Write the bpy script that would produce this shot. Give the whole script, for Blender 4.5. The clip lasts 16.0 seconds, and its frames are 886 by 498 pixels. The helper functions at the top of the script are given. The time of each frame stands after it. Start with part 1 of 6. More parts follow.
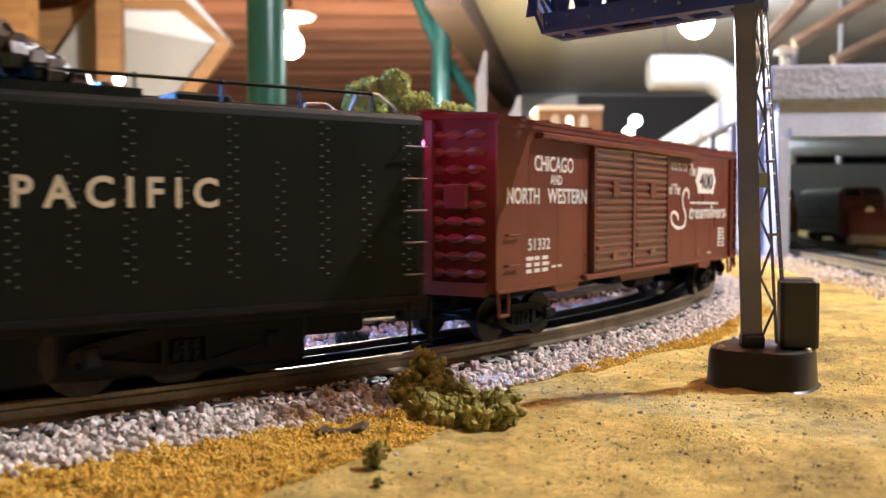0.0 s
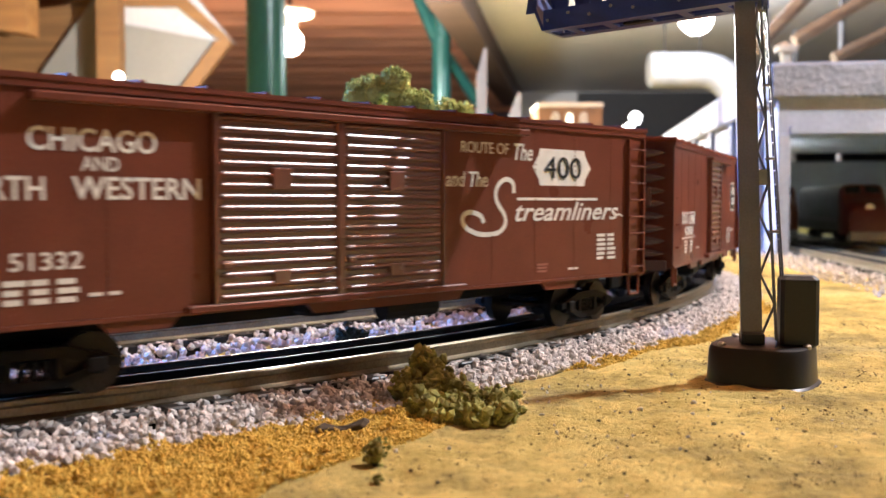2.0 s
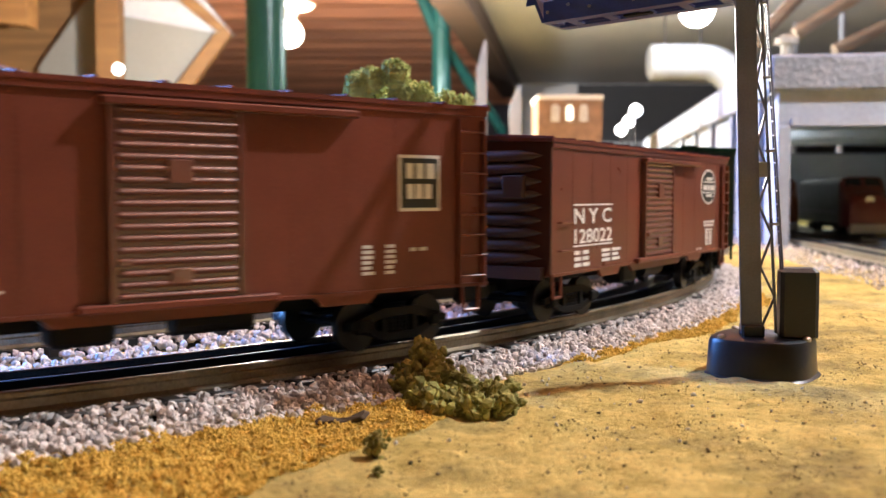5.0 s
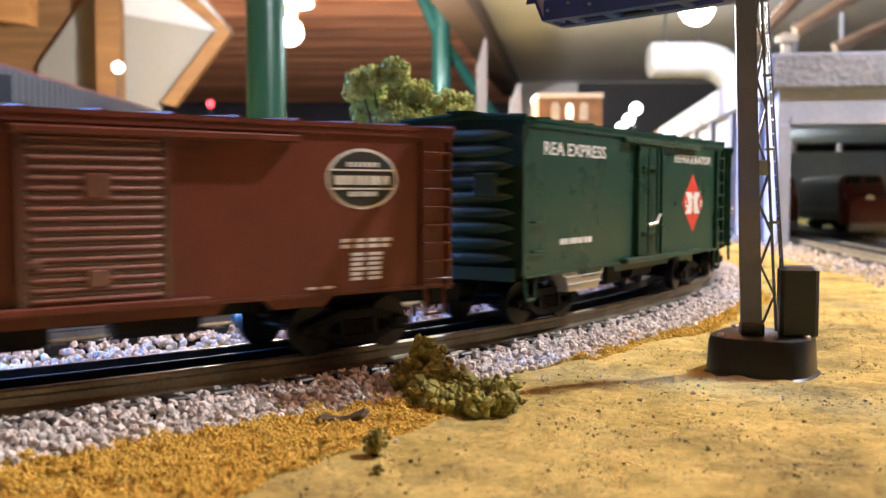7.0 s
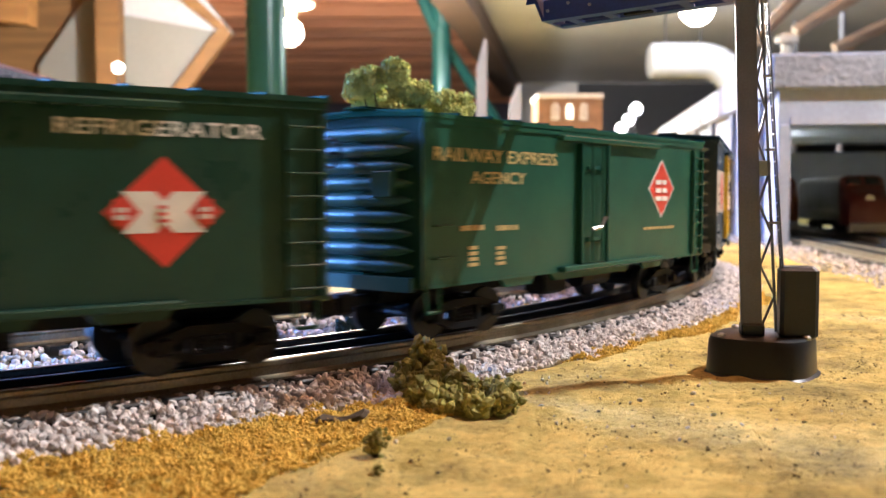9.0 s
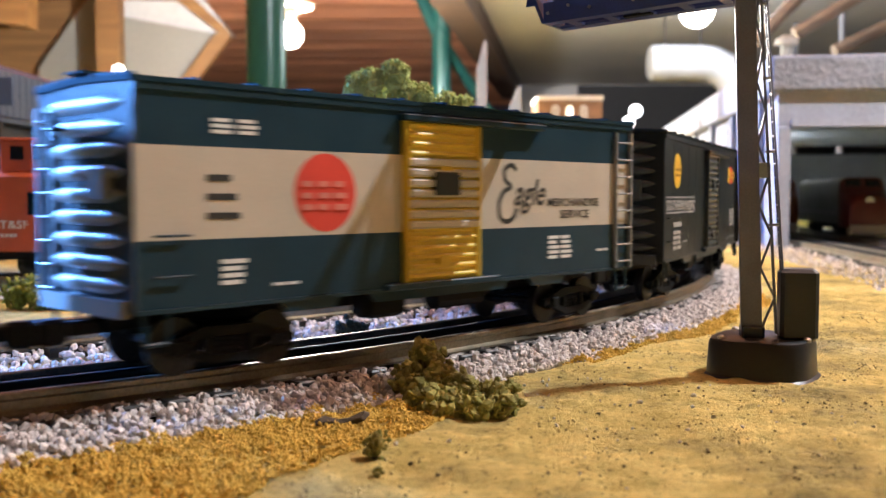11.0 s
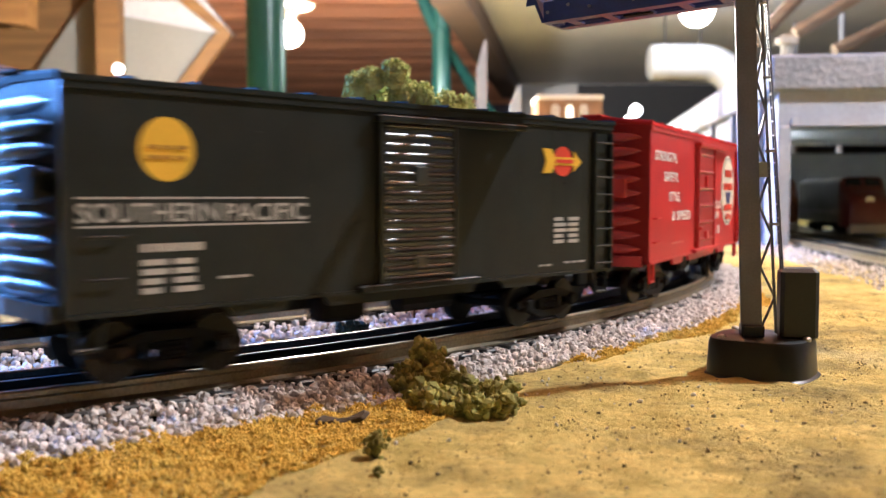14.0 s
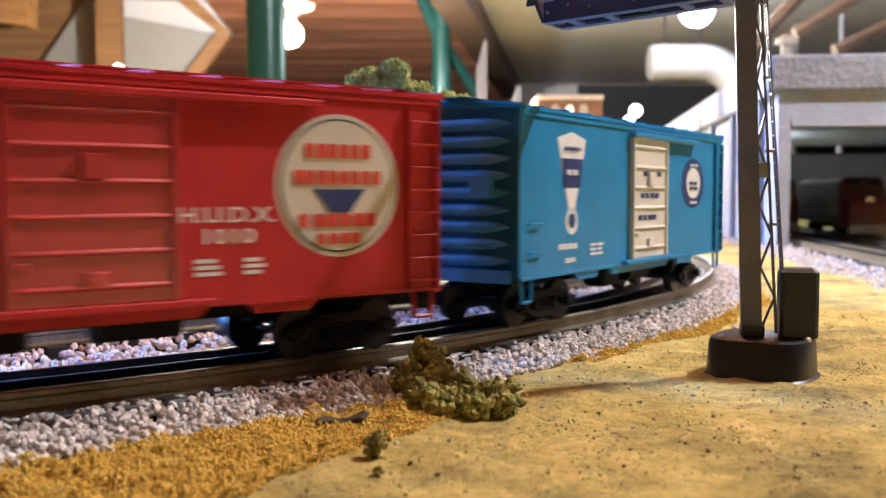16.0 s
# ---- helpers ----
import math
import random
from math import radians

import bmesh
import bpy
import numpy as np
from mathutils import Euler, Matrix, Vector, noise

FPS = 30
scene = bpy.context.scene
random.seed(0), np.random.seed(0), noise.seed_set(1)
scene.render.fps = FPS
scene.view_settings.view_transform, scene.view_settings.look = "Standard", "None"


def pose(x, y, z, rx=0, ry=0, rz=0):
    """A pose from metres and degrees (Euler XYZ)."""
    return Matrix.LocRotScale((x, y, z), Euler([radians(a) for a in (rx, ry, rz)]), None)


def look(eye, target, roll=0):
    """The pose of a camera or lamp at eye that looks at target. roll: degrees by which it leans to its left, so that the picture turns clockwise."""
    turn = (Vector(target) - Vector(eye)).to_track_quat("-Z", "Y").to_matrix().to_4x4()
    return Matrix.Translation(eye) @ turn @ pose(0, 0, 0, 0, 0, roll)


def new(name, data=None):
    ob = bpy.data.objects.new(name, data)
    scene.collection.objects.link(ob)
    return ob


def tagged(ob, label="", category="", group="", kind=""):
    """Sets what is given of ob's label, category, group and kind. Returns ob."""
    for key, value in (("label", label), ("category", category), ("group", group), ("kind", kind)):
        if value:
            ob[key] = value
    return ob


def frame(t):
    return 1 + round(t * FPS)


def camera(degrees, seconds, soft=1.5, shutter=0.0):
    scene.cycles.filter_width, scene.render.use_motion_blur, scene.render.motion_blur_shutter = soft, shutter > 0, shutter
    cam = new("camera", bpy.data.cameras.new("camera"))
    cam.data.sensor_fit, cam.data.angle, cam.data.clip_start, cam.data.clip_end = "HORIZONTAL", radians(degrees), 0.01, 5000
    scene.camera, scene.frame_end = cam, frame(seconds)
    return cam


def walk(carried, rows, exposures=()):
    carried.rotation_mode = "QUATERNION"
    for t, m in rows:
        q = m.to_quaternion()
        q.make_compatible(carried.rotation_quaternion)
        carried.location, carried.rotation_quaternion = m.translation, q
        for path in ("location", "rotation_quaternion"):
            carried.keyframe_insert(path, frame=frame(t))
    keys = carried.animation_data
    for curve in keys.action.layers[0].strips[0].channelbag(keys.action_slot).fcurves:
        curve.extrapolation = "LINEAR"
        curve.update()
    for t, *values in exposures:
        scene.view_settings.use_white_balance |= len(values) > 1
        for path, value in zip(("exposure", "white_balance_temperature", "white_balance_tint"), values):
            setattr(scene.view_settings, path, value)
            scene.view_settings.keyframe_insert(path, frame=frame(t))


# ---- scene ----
# Table-top O-gauge railway. Sand level is z = 0, the lens stands at x = y = 0.
EYE_Z = 0.0793
cam = camera(49.4, 16.0, soft=1.5, shutter=0.55)
cam.data.dof.use_dof = True
cam.data.dof.focus_distance = 0.37
cam.data.dof.aperture_fstop = 17.0
# tilt below level, in degrees
TILTS = [(0, 2.575), (0.5, 2.575), (1, 2.625), (1.5, 2.675), (2, 2.742), (2.5, 2.842), (3, 2.876), (3.5, 2.943), (4.2, 3.06), (5.2, 3.22),
         (6.4, 3.294), (8.5, 3.294), (9.1, 3.262), (11.4, 3.144), (12.6, 3.144), (13.2, 3.21), (14, 3.19), (15, 3.20), (16, 3.178)]
walk(cam, [(t, pose(0, 0, EYE_Z, 90 - a, 0, 0)) for t, a in TILTS], exposures=[(t, stops - 0.08, 5450, 10) for t, stops in ((0, -0.10), (1, -0.03), (3, -0.03), (6.5, -0.10), (8.5, 0.02), (10.5, -0.16), (11.5, -0.27), (12.4, -0.06), (13.5, 0.0), (14.5, -0.18), (15.5, -0.28), (16, -0.28))])

# ---- light ----
world = bpy.data.worlds.new("room_air")
scene.world = world
world.use_nodes = True
world.node_tree.nodes["Background"].inputs[0].default_value = (0.27, 0.33, 0.49, 1)
world.node_tree.nodes["Background"].inputs[1].default_value = 0.21


def lamp(name, place, watts, colour, size):
    data = bpy.data.lights.new(name, "POINT")
    data.energy, data.color, data.shadow_soft_size = watts, colour, size
    ob = new(name, data)
    ob.matrix_world = pose(*place)
    return ob


lamp("ceiling_lamp_key", (0.92, 0.68, 1.15), 116, (1.0, 0.955, 0.86), 0.016)
lamp("bulb_lamp_a", (-0.475, 3.02, 0.578), 350, (1.0, 0.86, 0.66), 0.04)
lamp("bulb_lamp_b", (0.89, 3.42, 0.73), 33, (1.0, 0.93, 0.84), 0.05)
# added inside the shed, apart from its bulb, to brighten the back wall
lamp("shed_back_fill", (0.80, 2.45, 0.20), 2.2, (1.0, 0.90, 0.68), 0.02)
# an unseen blue-white lamp beyond the left of the layout, turned on the curve
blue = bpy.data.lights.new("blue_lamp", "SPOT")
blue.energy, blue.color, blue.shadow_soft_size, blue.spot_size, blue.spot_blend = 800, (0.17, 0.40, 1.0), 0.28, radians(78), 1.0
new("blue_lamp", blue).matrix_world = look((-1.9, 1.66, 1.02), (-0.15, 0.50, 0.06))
# unseen narrow beam added to brighten the car ends passing at the left
beam = bpy.data.lights.new("blue_end_fill", "SPOT")
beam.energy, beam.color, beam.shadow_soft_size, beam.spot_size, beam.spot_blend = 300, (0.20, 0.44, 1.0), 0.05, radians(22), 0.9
new("blue_end_fill", beam).matrix_world = look((-1.0, 0.45, 0.34), (-0.17, 0.25, 0.065))

# ---- materials ----
MATS = {}


def nodes_of(name):
    m = bpy.data.materials.new(name)
    m.use_nodes = True
    t = m.node_tree
    return m, t, t.nodes["Principled BSDF"]


def link(t, a, b):
    t.links.new(a, b)


def surface(name, colour, rough=0.5, metal=0.0, vary=0.25, grain=800.0, stain=30.0, bump=0.05, second=None, spec=0.5, island=0.0, coat=0.0):
    """Colour with stains and grain at two scales, roughness that follows them, and fine relief. second: the colour in the stains."""
    if name in MATS:
        return MATS[name]
    m, t, p = nodes_of(name)
    co = t.nodes.new("ShaderNodeTexCoord")
    big, fine = t.nodes.new("ShaderNodeTexNoise"), t.nodes.new("ShaderNodeTexNoise")
    big.inputs["Scale"].default_value, fine.inputs["Scale"].default_value = stain, grain
    big.inputs["Detail"].default_value, fine.inputs["Detail"].default_value = 5, 3
    for n in (big, fine):
        link(t, co.outputs["Object"], n.inputs["Vector"])
    ramp = t.nodes.new("ShaderNodeValToRGB")
    ramp.color_ramp.elements[0].position, ramp.color_ramp.elements[1].position = 0.35, 0.68
    c2 = second or tuple(c * (1 - vary) for c in colour)
    ramp.color_ramp.elements[0].color, ramp.color_ramp.elements[1].color = (*c2, 1), (*colour, 1)
    link(t, big.outputs["Fac"], ramp.inputs["Fac"])
    mix = t.nodes.new("ShaderNodeMix")
    mix.data_type, mix.blend_type = "RGBA", "MULTIPLY"
    mix.inputs["Factor"].default_value = min(1.0, vary * 1.6)
    fr = t.nodes.new("ShaderNodeValToRGB")
    fr.color_ramp.elements[0].position, fr.color_ramp.elements[1].position = 0.3, 0.65
    fr.color_ramp.elements[0].color, fr.color_ramp.elements[1].color = (0.55, 0.55, 0.55, 1), (1, 1, 1, 1)
    link(t, fine.outputs["Fac"], fr.inputs["Fac"])
    link(t, ramp.outputs["Color"], mix.inputs["A"])
    link(t, fr.outputs["Color"], mix.inputs["B"])
    out = mix.outputs["Result"]
    if island:
        geo = t.nodes.new("ShaderNodeNewGeometry")
        hsv = t.nodes.new("ShaderNodeHueSaturation")
        mr = t.nodes.new("ShaderNodeMapRange")
        mr.inputs["To Min"].default_value, mr.inputs["To Max"].default_value = 1 - island, 1 + island * 0.4
        link(t, geo.outputs["Random Per Island"], mr.inputs["Value"])
        link(t, mr.outputs["Result"], hsv.inputs["Value"])
        link(t, out, hsv.inputs["Color"])
        out = hsv.outputs["Color"]
    link(t, out, p.inputs["Base Color"])
    rr = t.nodes.new("ShaderNodeMapRange")
    rr.inputs["To Min"].default_value, rr.inputs["To Max"].default_value = rough * 0.8, min(1, rough * 1.25)
    link(t, big.outputs["Fac"], rr.inputs["Value"])
    link(t, rr.outputs["Result"], p.inputs["Roughness"])
    p.inputs["Metallic"].default_value = metal
    p.inputs["Specular IOR Level"].default_value = spec
    p.inputs["Coat Weight"].default_value, p.inputs["Coat Roughness"].default_value = coat, 0.3
    if bump:
        b = t.nodes.new("ShaderNodeBump")
        b.inputs["Strength"].default_value, b.inputs["Distance"].default_value = bump, 0.6 / grain
        link(t, fine.outputs["Fac"], b.inputs["Height"])
        link(t, b.outputs["Normal"], p.inputs["Normal"])
    MATS[name] = m
    return m


def glow(name, colour, strength):
    if name in MATS:
        return MATS[name]
    m, t, p = nodes_of(name)
    p.inputs["Base Color"].default_value = (*colour, 1)
    p.inputs["Emission Color"].default_value = (*colour, 1)
    p.inputs["Emission Strength"].default_value = strength
    MATS[name] = m
    return m


def wood(name, colour, dark, scale=6.0, rough=0.65):
    """Long grain along x."""
    if name in MATS:
        return MATS[name]
    m, t, p = nodes_of(name)
    co = t.nodes.new("ShaderNodeTexCoord")
    mp = t.nodes.new("ShaderNodeMapping")
    mp.inputs["Scale"].default_value = (scale * 0.12, scale * 2, scale * 2)
    n = t.nodes.new("ShaderNodeTexNoise")
    n.inputs["Scale"].default_value, n.inputs["Detail"].default_value, n.inputs["Distortion"].default_value = 3, 6, 0.6
    r = t.nodes.new("ShaderNodeValToRGB")
    r.color_ramp.elements[0].position, r.color_ramp.elements[1].position = 0.3, 0.7
    r.color_ramp.elements[0].color, r.color_ramp.elements[1].color = (*dark, 1), (*colour, 1)
    info = t.nodes.new("ShaderNodeObjectInfo")
    hsv = t.nodes.new("ShaderNodeHueSaturation")
    mr = t.nodes.new("ShaderNodeMapRange")
    mr.inputs["To Min"].default_value, mr.inputs["To Max"].default_value = 0.7, 1.2
    link(t, info.outputs["Random"], mr.inputs["Value"])
    link(t, mr.outputs["Result"], hsv.inputs["Value"])
    link(t, co.outputs["Object"], mp.inputs["Vector"])
    link(t, mp.outputs["Vector"], n.inputs["Vector"])
    link(t, n.outputs["Fac"], r.inputs["Fac"])
    link(t, r.outputs["Color"], hsv.inputs["Color"])
    link(t, hsv.outputs["Color"], p.inputs["Base Color"])
    p.inputs["Roughness"].default_value = rough
    b = t.nodes.new("ShaderNodeBump")
    b.inputs["Strength"].default_value, b.inputs["Distance"].default_value = 0.2, 0.003
    link(t, n.outputs["Fac"], b.inputs["Height"])
    link(t, b.outputs["Normal"], p.inputs["Normal"])
    MATS[name] = m
    return m


BLACK = surface("black_plastic", (0.016, 0.016, 0.017), 0.38, vary=0.3, grain=1500, stain=60)
FRAME = surface("sooty_black_metal", (0.006, 0.006, 0.007), 0.6, vary=0.4, grain=1500, stain=90, spec=0.22)
STEEL = surface("worn_wheel_steel", (0.16, 0.15, 0.14), 0.4, 0.9, vary=0.4, grain=1200, stain=120)
RAIL = surface("dull_bronze_rail", (0.30, 0.26, 0.185), 0.40, 0.92, vary=0.35, grain=900, stain=60, second=(0.17, 0.145, 0.10))
WHITE_INK = surface("white_lettering", (0.84, 0.83, 0.81), 0.5, vary=0.12, grain=2500, stain=200)
BLACK_INK = surface("black_lettering", (0.02, 0.02, 0.02), 0.5, vary=0.1)
RED_INK = surface("red_emblem_ink", (0.70, 0.055, 0.03), 0.45, vary=0.12)
YELLOW_INK = surface("yellow_emblem_ink", (0.85, 0.52, 0.03), 0.45, vary=0.12)
GOLD_INK = surface("gold_lettering", (0.55, 0.42, 0.17), 0.45, vary=0.15)
NAVY_INK = surface("navy_emblem_ink", (0.02, 0.035, 0.16), 0.45, vary=0.12)
METAL_ROD = surface("bare_metal_rod", (0.6, 0.58, 0.55), 0.3, 0.9, vary=0.2)

# ---- mesh helpers ----


class Shape:
    """Collects faces for one mesh."""

    def __init__(self):
        self.v, self.f, self.smooth = [], [], False

    def add(self, verts, faces):
        n = len(self.v)
        self.v += [tuple(v) for v in verts]
        self.f += [tuple(i + n for i in f) for f in faces]
        return self

    def box(self, x0, x1, y0, y1, z0, z1, c=0.0):
        """A box; c: chamfer of its upright and level edges."""
        if c <= 0:
            v = [(x, y, z) for x in (x0, x1) for y in (y0, y1) for z in (z0, z1)]
            return self.add(v, [(0, 1, 3, 2), (4, 6, 7, 5), (0, 4, 5, 1), (2, 3, 7, 6), (0, 2, 6, 4), (1, 5, 7, 3)])
        c = min(c, (x1 - x0) * 0.45, (y1 - y0) * 0.45, (z1 - z0) * 0.45)
        rings = []
        for z, s in ((z0, c), (z0 + c, 0), (z1 - c, 0), (z1, c)):
            a0, a1, b0, b1 = x0 + s, x1 - s, y0 + s, y1 - s
            k = c
            rings.append([(a0 + k, b0, z), (a1 - k, b0, z), (a1, b0 + k, z), (a1, b1 - k, z), (a1 - k, b1, z), (a0 + k, b1, z), (a0, b1 - k, z), (a0, b0 + k, z)])
        return self.loft(rings)

    def loft(self, rings, closed=True, caps=True):
        n, k = len(rings[0]), len(rings)
        v = [p for r in rings for p in r]
        f = []
        for i in range(k - 1):
            for j in range(n if closed else n - 1):
                a, b = i * n + j, i * n + (j + 1) % n
                f.append((a, b, b + n, a + n))
        if caps and closed:
            f.append(tuple(range(n - 1, -1, -1)))
            f.append(tuple(range((k - 1) * n, k * n)))
        return self.add(v, f)

    def rod(self, a, b, r, seg=8, r2=None):
        a, b = Vector(a), Vector(b)
        d = (b - a).normalized()
        s = d.orthogonal().normalized()
        w = d.cross(s)
        rings = []
        for p, rr in ((a, r), (b, r if r2 is None else r2)):
            rings.append([tuple(p + s * (rr * math.cos(2 * math.pi * i / seg)) + w * (rr * math.sin(2 * math.pi * i / seg))) for i in range(seg)])
        return self.loft(rings)

    def pipe(self, pts, r, seg=6):
        for a, b in zip(pts[:-1], pts[1:]):
            self.rod(a, b, r, seg)
        return self

    def lathe(self, profile, centre=(0, 0, 0), axis="z", seg=24, ring_only=False):
        """profile: (radius, height) pairs."""
        rings = []
        for r, h in profile:
            ring = []
            for i in range(seg):
                a = 2 * math.pi * i / seg
                c, s = r * math.cos(a), r * math.sin(a)
                q = (c, s, h) if axis == "z" else (c, h, -s) if axis == "y" else (h, c, s)
                ring.append((q[0] + centre[0], q[1] + centre[1], q[2] + centre[2]))
            rings.append(ring)
        return self.loft(rings + rings[:1], caps=False) if ring_only else self.loft(rings)

    def prism(self, outline, y0, y1):
        """An outline of (x, z) drawn out from y0 to y1."""
        return self.loft([[(x, y0, z) for x, z in outline], [(x, y1, z) for x, z in outline]])


def mesh_of(name, s, mat, smooth=False):
    me = bpy.data.meshes.new(name)
    me.from_pydata(s.v, [], s.f)
    me.validate()
    bm = bmesh.new()
    bm.from_mesh(me)
    bmesh.ops.recalc_face_normals(bm, faces=bm.faces)
    bm.to_mesh(me)
    bm.free()
    if mat:
        me.materials.append(mat)
    if smooth:
        me.polygons.foreach_set("use_smooth", [True] * len(me.polygons))
        me.set_sharp_from_angle(angle=radians(40))
    return me


def part(name, s, mat, parent=None, label="", m=None, smooth=False):
    """One mesh object out of a Shape or a ready mesh, under a thing or a part."""
    me = mesh_of(name, s, mat, smooth) if isinstance(s, Shape) else s
    ob = new(name, me)
    if parent:
        ob.parent = parent
    if m is not None:
        ob.matrix_basis = m
    if label:
        tagged(ob, label)
    return ob


def holder(name, m, label, category, group=""):
    ob = new(name)
    ob.empty_display_size = 0.01
    ob.matrix_basis = m
    return tagged(ob, label, category, group)


def words(text, height, mat, parent, x, z, y, width=None, name="lettering", slant=0.0, bold=0.0, spacing=1.0, label=""):
    """Lettering that faces -y, centred at x, its foot at z."""
    cu = bpy.data.curves.new("text", "FONT")
    cu.body, cu.size, cu.align_x, cu.extrude, cu.shear, cu.offset, cu.space_character = text, 1.0, "CENTER", 0.02, slant, bold, spacing
    cu.resolution_u = 3
    tmp = bpy.data.objects.new("text", cu)
    me = bpy.data.meshes.new_from_object(tmp)
    bpy.data.objects.remove(tmp)
    bpy.data.curves.remove(cu)
    co = np.empty(len(me.vertices) * 3)
    me.vertices.foreach_get("co", co)
    co = co.reshape(-1, 3)
    lo, hi = co.min(0), co.max(0)
    sz = height / 0.70
    sx = (width / (hi[0] - lo[0])) if width else sz
    cx = (lo[0] + hi[0]) / 2
    out = np.stack([(co[:, 0] - cx) * sx, -(co[:, 2] + 0.02) * 0.003, co[:, 1] * sz], 1)
    me.vertices.foreach_set("co", out.ravel())
    me.materials.clear()
    me.materials.append(mat)
    return part(name, me, None, parent, label, pose(x, y, z))


def bars(parent, x, z, y, w, h, rows, cols, mat, name="small_lettering", fill=0.62):
    """Lines of writing too small to read."""
    s = Shape()
    rnd = random.Random(int(abs(x * 7919 + z * 104729) * 1000))
    for i in range(rows):
        zz = z + h - (i + 1) * h / rows
        for j in range(cols):
            x0 = x - w / 2 + j * w / cols
            ww = w / cols * rnd.uniform(0.6, 0.88)
            s.box(x0, x0 + ww, y - 0.00012, y + 0.00005, zz, zz + h / rows * fill)
    return part(name, s, mat, parent)


# ---- the circle the train runs on, and its progress ----
CX, CY, RAD = -0.6655, 1.0216, 0.8995
RAIL_Z = 0.022
TURN = [(0, -0.0015), (0.5, -0.0528), (1, -0.1088), (1.5, -0.1668), (2, -0.2284), (2.5, -0.2970), (3, -0.3680), (3.5, -0.4440), (4.2, -0.5680), (5.3, -0.7500),
        (6.5, -0.9567), (7, -1.0522), (7.5, -1.1497), (8, -1.2471), (8.5, -1.3380), (9, -1.4461), (9.6, -1.5780), (10.6, -1.8020), (11.5, -2.0097), (12, -2.1155),
        (12.5, -2.2370), (13, -2.3476), (13.5, -2.4596), (14, -2.5760), (14.5, -2.6927), (15, -2.8132), (15.5, -2.9235), (16, -3.0387)]


def turned(t):
    """The train's angle along the circle, eased between the keyed values."""
    ts, vs = [a for a, _ in TURN], [b for _, b in TURN]
    sl = [(vs[min(i + 1, len(vs) - 1)] - vs[max(i - 1, 0)]) / (ts[min(i + 1, len(ts) - 1)] - ts[max(i - 1, 0)]) for i in range(len(ts))]
    i = max(0, min(len(ts) - 2, next((k for k in range(len(ts) - 1) if t <= ts[k + 1]), len(ts) - 2)))
    h = ts[i + 1] - ts[i]
    u = (t - ts[i]) / h
    return ((2 * u**3 - 3 * u**2 + 1) * vs[i] + (u**3 - 2 * u**2 + u) * h * sl[i] + (-2 * u**3 + 3 * u**2) * vs[i + 1] + (u**3 - u**2) * h * sl[i + 1])


def on_circle(a, r, z=RAIL_Z):
    return pose(CX + r * math.cos(a), CY + r * math.sin(a), z, 0, 0, math.degrees(a) + 90)


# ---- the layout's ground ----
SAND = 0.009


def height_at(x, y):
    """Uneven scenery ground: dips and low humps, with a firm shelf under the tracks."""
    h = SAND + 0.0022 * noise.noise((x * 9, y * 9, 0.3)) + 0.0013 * noise.noise((x * 45, y * 45, 2.0)) + 0.0010 * noise.noise((x * 130, y * 130, 5.0))
    d = abs(math.hypot(x - CX, y - CY) - RAD)
    k = max(0.0, min(1.0, (0.052 - d) / 0.02))
    return h * (1 - k) + 0.0075 * k


